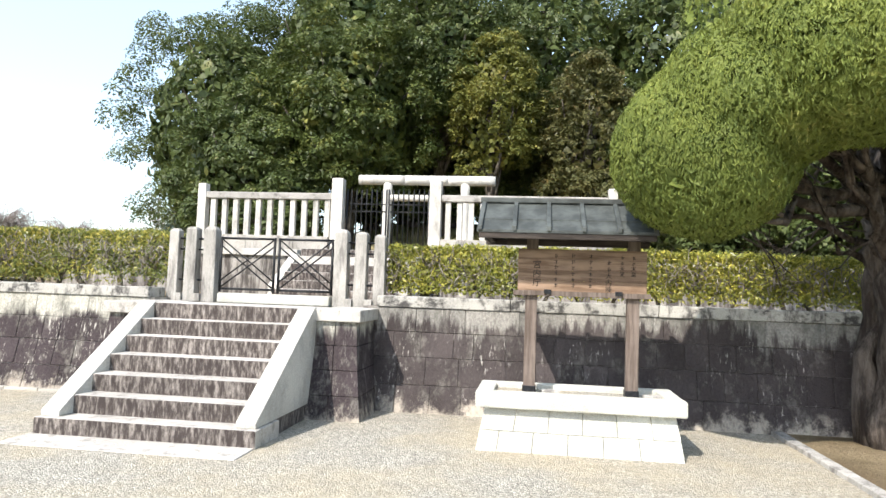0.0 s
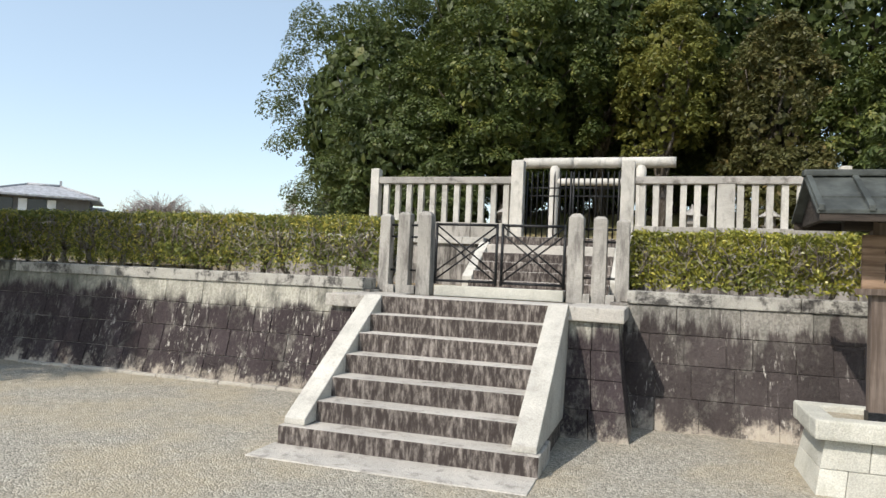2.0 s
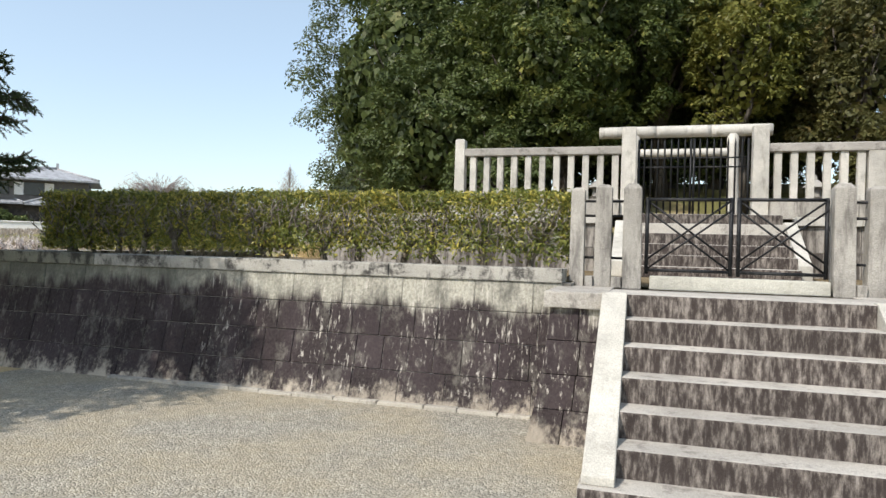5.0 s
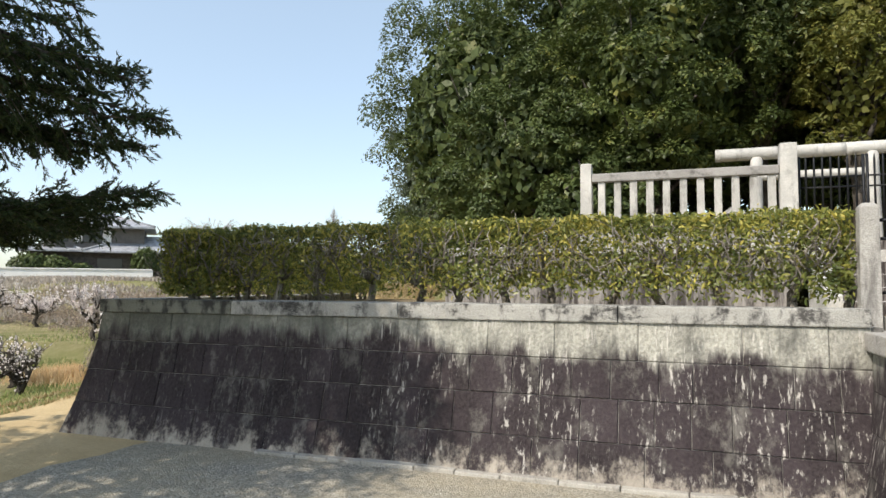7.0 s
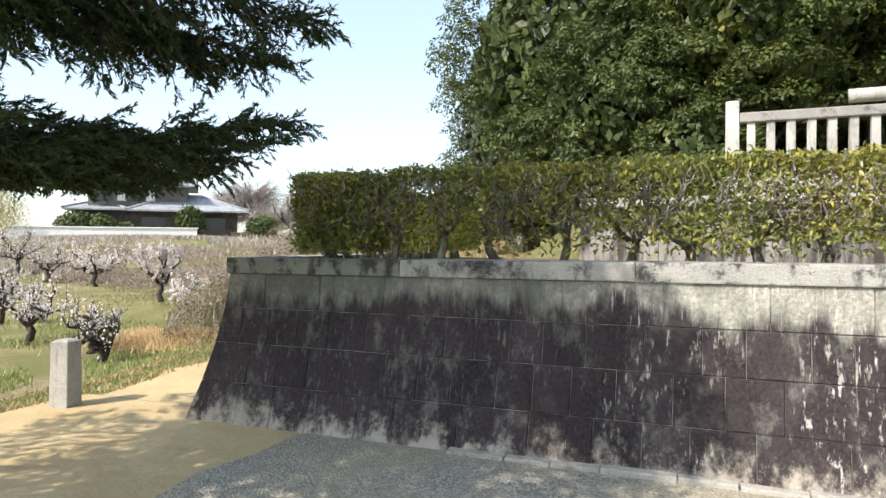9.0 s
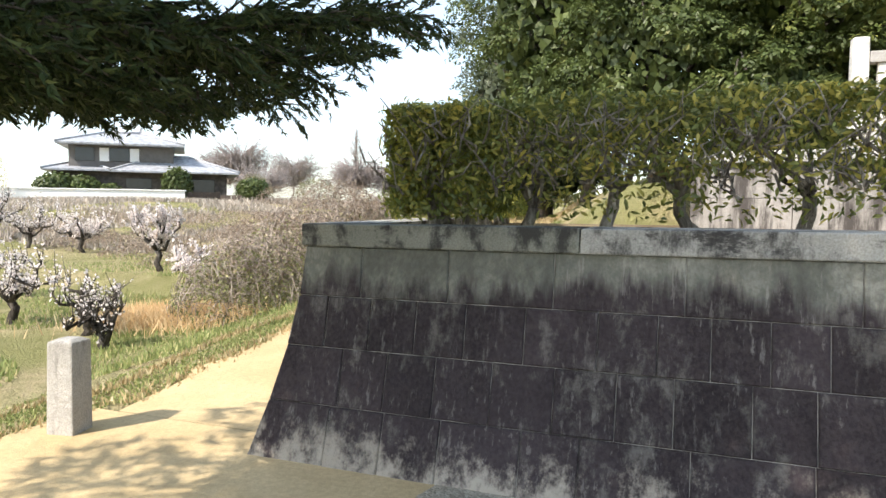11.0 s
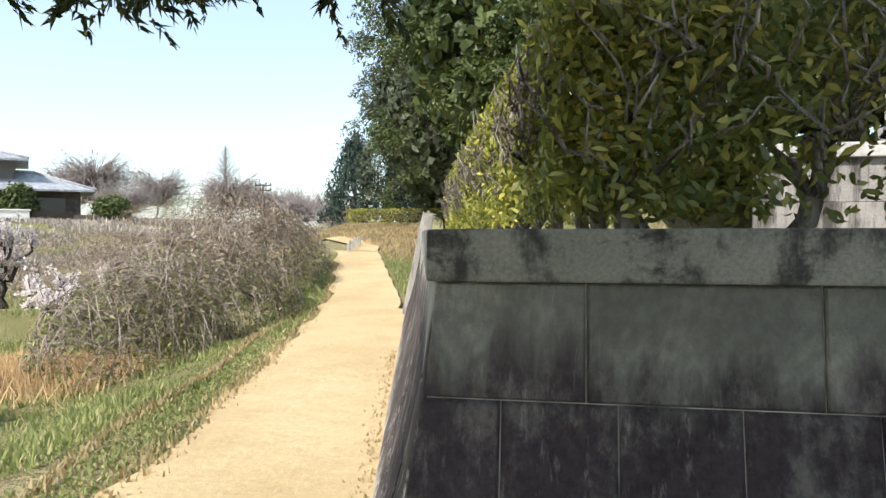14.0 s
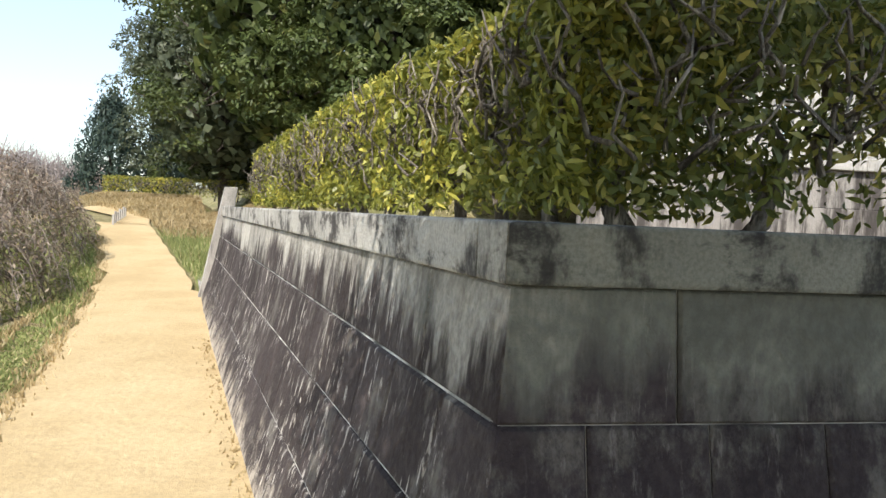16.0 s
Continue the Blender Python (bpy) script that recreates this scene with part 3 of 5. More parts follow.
def gate_front():
    for x, w, z1 in ((7.51, 0.15, 2.27), (7.77, 0.17, 2.3), (8.06, 0.19, 2.31), (9.96, 0.19, 2.31), (10.23, 0.17, 2.28), (10.5, 0.16, 2.25)):
        big = abs(x - 9.01) < 1.0
        stone_post("gate_post", x, 0.48, PZ - 0.02, z1, w, M_POST, "square pale granite gate post with a chamfered top" if big else "slim square stone post weathered grey beside the gate", "posts at the lower gate", 0.05 if big else 0.03, rng.normal(0, 0.006))
    sill = solid("gate_sill", box(8.24, 9.84, 0.33, 0.6, PZ - 0.01, 1.385, 0.012, 0.003), M_PED)
    tagged(sill, "long pale stone sill under the iron gate", "sill")
    for a, b in ((7.6, 7.68), (7.86, 7.96), (10.06, 10.14), (10.32, 10.42)):
        tagged(solid("sill_block", box(a, b, 0.36, 0.58, PZ - 0.01, 1.36, 0.008), M_POST), "small grey stone block between gate posts", "stone block", "blocks between the posts")

    def bar(a, b, r):
        return [(Vector(a), r), (Vector(b), r)]
    th = base("iron_gate", 9.02, 0.47, 1.39, "low black iron double gate with crossed bars, closed", "gate")
    for x0, x1 in ((8.19, 8.995), (9.045, 9.83)):
        leaf = new("gate_leaf")
        under(leaf, th)
        y, z0, z1 = 0.47, 1.44, 2.15
        xm = (x0 + x1) / 2
        fr = tubes("leaf_frame", [bar((x0, y, z0), (x1, y, z0), 0.017), bar((x0, y, z1), (x1, y, z1), 0.017), bar((x0 + 0.01, y, 1.4), (x0 + 0.01, y, z1 + 0.02), 0.02), bar((x1 - 0.01, y, 1.4), (x1 - 0.01, y, z1 + 0.02), 0.02)], M_IRON, leaf, 6)
        w = 0.11
        for k in (-w, w):
            tubes("cross_bar", [bar((x0, y - 0.012, z0 + max(0, k) * 0.9), (x1, y - 0.012, z1 + min(0, k) * 0.9), 0.011)], M_IRON, leaf, 5)
            tubes("cross_bar", [bar((x0, y + 0.012, z1 + min(0, k) * 0.9), (x1, y + 0.012, z0 + max(0, k) * 0.9), 0.011)], M_IRON, leaf, 5)
    for a, b in ((7.55, 7.98), (10.05, 10.46)):
        g = base("iron_rails", (a + b) / 2, 0.48, 1.4, "three short black iron rails between stone posts", "railing", "rails beside the gate")
        for z in (1.55, 1.98, 2.13):
            under(tubes("rail", [bar((a, 0.48, z), (b, 0.48, z), 0.014)], M_IRON), g)


gate_front()


def upper_fence():
    Y = 7.33
    def post(x, z0, z1, w):
        stone_post("fence_post", x, Y, z0, z1, w, M_FENCE, "tall square pale granite fence post", "posts of the upper fence", 0.02)
    post(4.32, 2.68, 3.97, 0.22)
    post(7.8, 2.3, 4.14, 0.29)
    post(10.2, 2.3, 4.12, 0.29)
    post(14.32, 2.68, 3.97, 0.22)
    for a, b in ((4.43, 7.66), (10.34, 14.2)):
        th = base("stone_fence", (a + b) / 2, Y, 2.69, "pale stone picket fence with a lichened top rail", "fence", "runs of the upper fence")
        r = solid("top_rail", box(a, b, Y - 0.1, Y + 0.1, 3.6, 3.76, 0.02), M_RAIL, label="dark lichened round-edged stone rail")
        under(r, th)
        n = int((b - a) / 0.272)
        for i in range(n):
            x = a + (i + 0.6) * (b - a) / n
            w = 0.065
            if abs(x - 12.1) < 0.13:
                under(solid("wide_picket", box(x - 0.17, x + 0.17, Y - 0.09, Y + 0.09, 2.69, 3.64, 0.015), M_FENCE), th)
                continue
            under(solid("picket", box(x - w, x + w, Y - 0.055, Y + 0.055, 2.685, 3.605, 0.008, 0.003), M_FENCE), th)


upper_fence()


def iron_gate_upper():
    y = 7.45
    th = base("tall_iron_gate", 9, y, 2.3, "tall black iron bar gate closed between granite posts", "gate")
    def bar(a, b, r):
        return [(Vector(a), r), (Vector(b), r)]
    for x0, x1 in ((7.97, 8.99), (9.01, 10.03)):
        leaf = new("gate_leaf")
        under(leaf, th)
        tubes("leaf_frame", [bar((x0 + 0.02, y, 2.32), (x0 + 0.02, y, 3.9), 0.024), bar((x1 - 0.02, y, 2.32), (x1 - 0.02, y, 3.9), 0.024), bar((x0, y, 2.36), (x1, y, 2.36), 0.018), bar((x0, y, 3.35), (x1, y, 3.35), 0.016), bar((x0, y, 3.53), (x1, y, 3.53), 0.016)], M_IRON, leaf, 6)
        for i in range(1, 8):
            x = x0 + (x1 - x0) * i / 8
            tubes("bar", [[(Vector((x, y, 2.34)), 0.019), (Vector((x, y, 3.82)), 0.019), (Vector((x, y, 3.92)), 0.002)]], M_IRON, leaf, 5)


iron_gate_upper()


def torii():
    y = 12.85
    th = base("torii", 9.04, y, 2.35, "plain white stone torii of round posts and beam", "torii")
    def cyl(name, a, b, r0, r1):
        n = 8
        line = [(Vector(a).lerp(Vector(b), i / n), r0 + (r1 - r0) * i / n) for i in range(n + 1)]
        return under(tubes(name, [line], M_GRANITE, None, 24), th)
    cyl("pillar", (7.74, y, 2.3), (7.78, y, 4.9), 0.16, 0.145)
    cyl("pillar", (10.34, y, 2.3), (10.3, y, 4.9), 0.16, 0.145)
    for a, b in ((6.82, 8.35), (8.353, 9.75), (9.753, 11.26)):
        cyl("beam", (a, y, 5.0), (b, y, 5.0), 0.16, 0.16)
    cyl("tie_beam", (7.8, y, 4.42), (10.3, y, 4.42), 0.11, 0.11)


torii()


# ---- hedges ----
def hedge(name, a, b, depth, z0, z1, mat, label, per_m2=1050, leaf=0.082, clear=0.2, group="clipped hedges", bare=0.3, inside=0.9, stout=1.0):
    """A clipped hedge from a to b (x, y) along its outer face, growing inwards by depth; its stems show below."""
    A, B = Vector((*a, 0)), Vector((*b, 0))
    u = (B - A).normalized()
    v = Vector((-u.y, u.x, 0))
    Ln = (B - A).length
    th = base(name, *(A + B) / 2, label, "hedge", group)
    th.location.z = z0
    bpy.context.view_layer.update()
    H = z1 - z0
    pts, nor = [], []

    def face(n, fn, nv):
        f = rng.uniform(0, 1, (n, 2))
        for p, q in f:
            s, d, h = fn(p, q)
            wave = 0.045 * noise.noise((s * 2.1, d * 2.3, h * 2.6)) + 0.04 * noise.noise((s * 6, d * 6, h * 6))
            P = A + u * s + v * d + Vector((0, 0, h)) + nv * (wave + rng.normal(0, 0.02) - abs(rng.normal(0, 0.045)))
            low = (h - z0) / (clear(s, d) if callable(clear) else clear)
            if low < 1 and rng.uniform() > bare + 0.6 * low * (0.5 + noise.noise((s * 3, d * 3, 1))):
                continue
            pts.append(P), nor.append(nv)
    face(int(Ln * H * per_m2), lambda p, q: (p * Ln, 0, z0 + 0.04 + q * (H - 0.04)), -v)
    face(int(Ln * H * per_m2 * 0.7), lambda p, q: (p * Ln, depth, z0 + 0.04 + q * (H - 0.04)), v)
    face(int(Ln * depth * per_m2), lambda p, q: (p * Ln, q * depth, z1), Vector((0, 0, 1)))
    face(int(depth * H * per_m2), lambda p, q: (0, p * depth, z0 + 0.05 + q * (H - 0.05)), -u)
    face(int(depth * H * per_m2), lambda p, q: (Ln, p * depth, z0 + 0.05 + q * (H - 0.05)), u)
    face(int(Ln * depth * H * per_m2 * inside), lambda p, q: (p * Ln, q * depth, z0 + 0.2 + rng.uniform(0, 1) * (H - 0.25)), Vector((0, 0, 0.3)))
    under(leaves("foliage", pts, nor, leaf * 1.05, leaf * 0.34, mat, None, 0.7, 0.3, True), th)
    stems = []
    s = 0.25
    while s < Ln:
        root = A + u * s + v * depth * rng.uniform(0.3, 0.6) + Vector((0, 0, z0 - 0.13))
        fork = root + Vector((*rng.normal(0, 0.06, 2), rng.uniform(0.25, 0.38)))
        trunk = [wander(root, fork, 4, 0.018, 0.032 * stout, 0.026 * stout)]
        for k in range(6):
            tip = fork + u * min(max(rng.normal(0, 0.22), 0.12 - s), Ln - s - 0.12) + v * (rng.uniform(-0.1, depth + 0.02) - depth * 0.45) + Vector((0, 0, rng.uniform(0.3, H - 0.35)))
            trunk.append(wander(fork, tip, 4, 0.03, 0.017 * stout, 0.004))
        under(tubes("stem", trunk, M_TWIG, None, 5), th)
        s += rng.uniform(0.4, 0.62)
    # bare crooked twigs just under the clipped faces
    tw = []
    for k in range(int(Ln * 30)):
        s, h = rng.uniform(0, Ln), rng.uniform(z0 + 0.2, z1 - 0.15)
        p = A + u * s + v * rng.uniform(-0.05, 0.03) + Vector((0, 0, h))
        tw.append(wander(p, p + u * rng.normal(0, 0.12) - v * rng.uniform(-0.01, 0.03) + Vector((0, 0, rng.uniform(0.05, 0.25))), 3, 0.025, 0.008, 0.003))
    for k in range(int(Ln * (10 if stout > 1 else 9))):
        s, h = rng.uniform(0, Ln), rng.uniform(z0 + 0.15, z1 - 0.3)
        p = A + u * s + v * rng.uniform(-0.03, 0.05) + Vector((0, 0, h))
        e = p + u * rng.normal(0, 0.13) - v * rng.uniform(0.0, 0.05) + Vector((0, 0, rng.uniform(0.12, 0.36)))
        limb = wander(p, e, 5, 0.035, 0.012, 0.006)
        tw.append(limb)
        for j in (2, 3):
            q = limb[j][0]
            tw.append(wander(q, q + u * rng.normal(0, 0.09) - v * rng.uniform(0, 0.04) + Vector((0, 0, rng.uniform(0.04, 0.13))), 2, 0.02, 0.007, 0.003))
    tagged(under(tubes("twig_layer", tw, M_TWIG, None, 4), th), kind="stuff")
    return th


hedge("hedge", (0.42, 0.5), (7.42, 0.5), 0.75, 1.42, 2.23, M_HEDGE, "clipped evergreen hedge with bare grey stems on the coping", clear=lambda s, d: 0.08 + 0.27 * step01(0.5, 0.9, s) - 0.19 * step01(2.4, 3.6, s), bare=0.1, inside=0.2, per_m2=1900, leaf=0.062, stout=1.5)
hedge("hedge", (10.6, 0.5), (18.6, 0.5), 0.75, 1.42, 2.12, M_HEDGE_LIT, "clipped hedge of sunlit yellow-green leaves beside the gate", clear=0.1, per_m2=1900, leaf=0.066)
hw0, hw1 = Vector((0.32, 0.55, 0)), Vector((0.32, 0.55, 0)) + WD * 8.75
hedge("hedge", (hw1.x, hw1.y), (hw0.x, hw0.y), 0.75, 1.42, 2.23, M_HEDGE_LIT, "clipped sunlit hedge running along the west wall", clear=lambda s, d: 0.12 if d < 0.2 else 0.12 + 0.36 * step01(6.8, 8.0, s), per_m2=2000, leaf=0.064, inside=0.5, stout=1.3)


# ---- trees of the mound ----
def crown_leaves(c, rad, r, lobes, n):
    """Leaf points and normals of a crown: big lobes, each of small puffs that are leafy on their upper, outer side."""
    P, N = [], []
    golden = math.pi * (3 - math.sqrt(5))
    puffs = 13
    per = n / (lobes * puffs)
    turn = rng.uniform(0, 6.28)
    for i in range(lobes):
        h = 1 - 1.75 * (i + 0.5) / lobes
        a = i * golden + turn
        w = math.sqrt(max(0, 1 - h * h))
        d = np.array((w * math.cos(a), w * math.sin(a), h)) + rng.normal(0, 0.13, 3)
        d /= np.linalg.norm(d)
        lr = r * rng.uniform(0.24, 0.4)
        lc = c + d * (rad - lr * 0.75) * rng.uniform(0.86, 1.06)
        lean = d + np.array((0, 0, 0.55))
        for e in sphere_dirs(puffs * 3):
            if e @ lean < -0.05 or rng.uniform() > 0.62:
                continue
            pr = min(0.75, max(0.22, r * rng.uniform(0.085, 0.165)))
            p, q = blob(lc + e * lr * rng.uniform(0.75, 1.0), (pr, pr, pr * 0.72), max(6, int(per * (pr / (0.125 * r)) ** 2 * 1.25)), 0.1)
            keep = (q[:, 2] > -0.3) & (q @ d > -0.55)
            p[:, 2] -= 0.25 * pr * (np.linalg.norm(p[:, :2] - (lc + e * lr)[:2], axis=1) / pr) ** 2
            P.append(p[keep]), N.append(q[keep] + np.array((0, 0, 0.55)))
    return np.concatenate(P), np.concatenate(N)


def broad_tree(x, y, r, h, mat, label, low=0.12, leaf=0.17, group="evergreens on the mound"):
    z0 = 2.2 if (x > 2 and 5.5 < y < 14) else ground_z(x, y) - 0.1
    th = base("evergreen_tree", x, y, z0, label, "tree", group)
    c = np.array((x, y, z0 + h * (0.5 + low / 2)))
    rad = np.array((r, r, h * (0.5 - low / 2)))
    n = int(min(52000, 5000 * r * r + 4000)) // (4 if y > 25 and x > 0 else 3 if y > 20.5 and h < 8 else 2 if y > 21.5 and x > 0 else 1)
    lobes = max(14, int(9 * h / r) if h > 2 * r else 26)
    P, N = crown_leaves(c, rad, r, min(lobes, 40), n)
    under(leaves("crown", P, N, leaf, leaf * 0.46, mat, None, 0.5, 0.7), th)
    p, q = blob(c, rad * 0.64, 4600 if r > 2 else 1600, 0.07)
    under(leaves("inner_crown", p, q, 0.105 * r if r > 2 else 0.3, 0.075 * r if r > 2 else 0.2, mat, None, 0.5), th)
    limbs = [wander((x, y, z0), (x, y, z0 + h * 0.7), 5, 0.12, 0.3, 0.08)]
    for d in sphere_dirs(26):
        limbs.append(wander((x, y, z0 + h * rng.uniform(0.15, 0.5)), c + d * rad * 0.8, 4, 0.15, 0.09, 0.02))
    under(tubes("trunk", limbs, M_BARK, None, 6), th)
    return th


DARK, GREY, YEL, BRZ = "dense dark evergreen oak on the burial mound", "tall grey-green evergreen at the mound's edge", "yellowish evergreen tree catching sun on the mound", "bronze-tinged evergreen tree on the mound"
WARM = "olive-green evergreen with yellowed upper sprays on the mound"
for x, y, r, h, m, lab in (
        (-1.55, 20.8, 4.75, 13.0, M_OAK, DARK), (3.8, 22.0, 5.0, 14.0, M_OAK, DARK), (1.0, 16.8, 2.9, 7.0, M_OAK, DARK), (5.2, 17.2, 3.5, 9.6, M_OAK_WARM, WARM),
        (8.6, 19.5, 3.6, 11.5, M_OAK, DARK), (10.9, 16.9, 1.75, 8.6, M_OAK2, YEL), (14.4, 17.2, 2.0, 7.8, M_OAK3, BRZ), (18.0, 15.7, 2.6, 6.8, M_OAK_WARM, WARM),
        (21.5, 17.5, 3.4, 8.5, M_OAK3, BRZ), (13.0, 23.5, 4.6, 14.0, M_OAK, DARK), (19.0, 24.0, 5.0, 14.0, M_OAK, DARK), (26.0, 20.0, 4.6, 11.0, M_OAK, DARK),
        (-4.7, 27.5, 4.5, 12.8, M_OAK_GREY, GREY), (-5.2, 31.0, 4.0, 9.0, M_OAK, DARK), (3.0, 29.0, 5.5, 15.0, M_OAK, DARK), (31, 26, 5.5, 12, M_OAK, DARK), (8.0, 27.5, 5.0, 13.0, M_OAK, DARK), (5.2, 21.3, 1.6, 3.2, M_OAK, DARK), (7.1, 21.2, 1.7, 3.3, M_OAK, DARK), (8.9, 21.2, 1.7, 3.2, M_OAK, DARK), (10.6, 21.1, 1.7, 3.3, M_OAK, DARK), (12.6, 21.2, 1.6, 3.2, M_OAK, DARK), (6.4, 22.2, 3.0, 7.2, M_OAK, DARK), (9.0, 23.0, 3.2, 7.4, M_OAK, DARK), (11.6, 21.8, 2.9, 7.0, M_OAK, DARK), (14.0, 20.6, 2.4, 6.5, M_OAK, DARK), (3.6, 14.6, 1.7, 3.8, M_OAK, DARK), (15.0, 14.8, 1.6, 3.6, M_OAK3, BRZ), (17.4, 13.6, 1.5, 3.4, M_OAK, DARK), (16.2, 6.9, 1.5, 3.2, M_OAK, DARK), (18.8, 6.0, 1.7, 3.6, M_OAK, DARK), (21.5, 8.5, 2.2, 5.0, M_OAK, DARK), (17.6, 9.6, 1.9, 4.4, M_OAK3, BRZ)):
    broad_tree(x, y, r, h, m, lab, 0.26 if 6 < x < 13 and y < 21 else -0.04 if x < 0 else -0.08 if h < 4 else 0.06 if h < 9 else 0.1)


# ---- notice board ----
def notice_board():
    Y = -1.55
    ped = base("sign_pedestal", 13.05, -1.5, 0, "pale stone pedestal of squared blocks under the notice board", "pedestal")
    zs = [(0.0, 0.2), (0.2, 0.42)]
    for (z0, z1) in zs:
        x = 12.06
        k = 0
        while x < 14.0:
            nx = min(14.02, x + (0.34 if (k or z0) else 0.2))
            if 14.02 - nx < 0.1:
                nx = 14.02
            t0, t1 = 0.08 * z0 / 0.42, 0.08 * z1 / 0.42
            m = 13.04
            sh = lambda v, t: m + (v - m) * (1 - t / 0.98)
            pts = []
            for z, t in ((z0 - (0.02 if z0 == 0 else 0) + 0.002, t0), (z1 - 0.002, t1)):
                for v in (x + 0.002, nx - 0.002):
                    pts += [(sh(v, t), -1.97 + t, z), (sh(v, t), -1.1 - t, z)]
            under(solid("pedestal_block", hull(pts, 0.006), M_PED), ped)
            x, k = nx, k + 1
    # rim of four stones about a gravel bed
    for a, b, c, d in ((12.05, 14.03, -1.98, -1.8), (12.05, 14.03, -1.26, -1.09), (12.05, 12.22, -1.797, -1.263), (13.86, 14.03, -1.797, -1.263)):
        under(solid("rim_stone", box(a, b, c, d, 0.42, 0.57, 0.02, 0.002), M_PED), ped)
    under(solid("gravel_bed", box(12.2, 13.88, -1.82, -1.24, 0.4, 0.52, 0), M_GRAVEL, label="grey gravel filling"), ped)
    th = base("notice_board", 13.05, Y, 0.5, "roofed wooden notice board with brushed black characters", "sign")
    for x in (12.56, 13.57):
        under(solid("post", box(x - 0.06, x + 0.06, Y - 0.055, Y + 0.055, 0.58, 2.2, 0.008), M_WOOD), th)
        under(solid("post_shoe", box(x - 0.068, x + 0.068, Y - 0.064, Y + 0.064, 0.5, 0.6, 0.006), M_IRON, label="dark metal post shoe"), th)
    for x in (12.78, 13.77):
        s = solid("footing_stone", box(x - 0.09, x + 0.09, Y - 0.05, Y + 0.03, 0.5, 0.565, 0.01), M_POST)
        tagged(s, "small dark footing block in the gravel bed", "stone block", "footing blocks")
    for i in range(4):
        z0 = 1.56 + i * 0.106
        under(solid("board_plank", box(12.42, 13.69, Y - 0.09, Y - 0.058, z0, z0 + 0.105, 0.003), M_BOARD), th)
    under(solid("batten", box(12.38, 13.73, Y - 0.1, Y - 0.055, 1.51, 1.56, 0.005), M_WOOD), th)
    for x in (12.72, 13.42):
        under(solid("iron_clip", box(x - 0.035, x + 0.035, Y - 0.115, Y - 0.088, 1.53, 1.575, 0.004), M_IRON), th)
    # roof: two copper slopes over a dark frame
    x0, x1 = 12.02, 13.74
    ridge, ey, ez, rz = Y + 0.05, 0.52, 2.14, 2.47
    for sgn in (-1, 1):
        pts = []
        for x in (x0, x1):
            pts += [(x, ridge, rz), (x, ridge, rz - 0.035), (x, ridge + sgn * ey, ez), (x, ridge + sgn * ey, ez - 0.03)]
        under(solid("roof_slope", hull(pts, 0.004), M_COPPER, label="green-grey patinated copper sheet"), th)
        for i in range(6):
            x = x0 + 0.03 + (x1 - x0 - 0.06) * i / 5
            pts = []
            for v in (x - 0.022, x + 0.022):
                pts += [(v, ridge, rz + 0.03), (v, ridge, rz - 0.01), (v, ridge + sgn * (ey + 0.015), ez + 0.035), (v, ridge + sgn * (ey + 0.015), ez - 0.01)]
            under(solid("batten_seam", hull(pts, 0.006), M_COPPER), th)
            if i < 5:
                xa = x + 0.025
                xb = x0 + 0.03 + (x1 - x0 - 0.06) * (i + 1) / 5 - 0.025
                f = 0.62
                pts = [(v, ridge + sgn * ey * (f + g), rz + (ez - rz) * (f + g) + h) for v in (xa, xb) for g in (0, 0.05) for h in (0.0, 0.012)]
                under(solid("sheet_lap", hull(pts), M_COPPER), th)
        under(solid("fascia", box(x0 + 0.02, x1 - 0.02, ridge + sgn * (ey - 0.02) - 0.012, ridge + sgn * (ey - 0.02) + 0.012, ez - 0.085, ez - 0.02, 0.004), M_DARKWOOD), th)
    under(solid("ridge_cap", box(x0 - 0.01, x1 + 0.01, ridge - 0.05, ridge + 0.05, rz - 0.01, rz + 0.045, 0.012), M_COPPER), th)
    for x in (12.12, 12.56, 13.05, 13.57, 13.64):
        pts = [(x + v, ridge + g, z) for v in (-0.025, 0.025) for g, z in ((-0.47, 2.08), (-0.47, 2.13), (0, 2.4), (0.47, 2.13), (0.47, 2.08))]
        under(solid("roof_rib", hull(pts), M_DARKWOOD), th)
    under(solid("tie_beam", box(12.3, 13.72, Y - 0.05, Y + 0.05, 2.02, 2.1, 0.006), M_DARKWOOD), th)
    # brushed columns, right to left
    for x, z, size, text in SIGN_COLUMNS:
        for i, ch in enumerate(text):
            zz = z - i * size * 1.2
            if ch == "-":
                # characters too faint to read: plain brush strokes
                bm = bmesh.new()
                for a, b, c, d in ((-0.35, 0.35, 0.12, 0.2), (-0.06, 0.04, -0.4, 0.42), (-0.3, 0.3, -0.25, -0.17), (0.12, 0.2, -0.1, 0.3)):
                    j = rng.normal(0, 0.06, 2)
                    for sub in [box(x + (a + j[0]) * size, x + (b + j[0]) * size, Y - 0.0925, Y - 0.089, zz + (c + j[1]) * size, zz + (d + j[1]) * size, 0)]:
                        me = bpy.data.meshes.new("tmp")
                        sub.to_mesh(me)
                        sub.free()
                        bm.from_mesh(me)
                        bpy.data.meshes.remove(me)
                under(solid("brush_mark", bm, M_INK), th)
                continue
            cu = bpy.data.curves.new("character", "FONT")
            cu.body, cu.size, cu.align_x, cu.align_y = ch, size * 1.15, "CENTER", "CENTER"
            cu.extrude = 0.001
            cu.materials.append(M_INK)
            ob = new("character", cu)
            ob.matrix_world = pose(x, Y - 0.0915, zz, 90, 0, 0)
            under(ob, th)


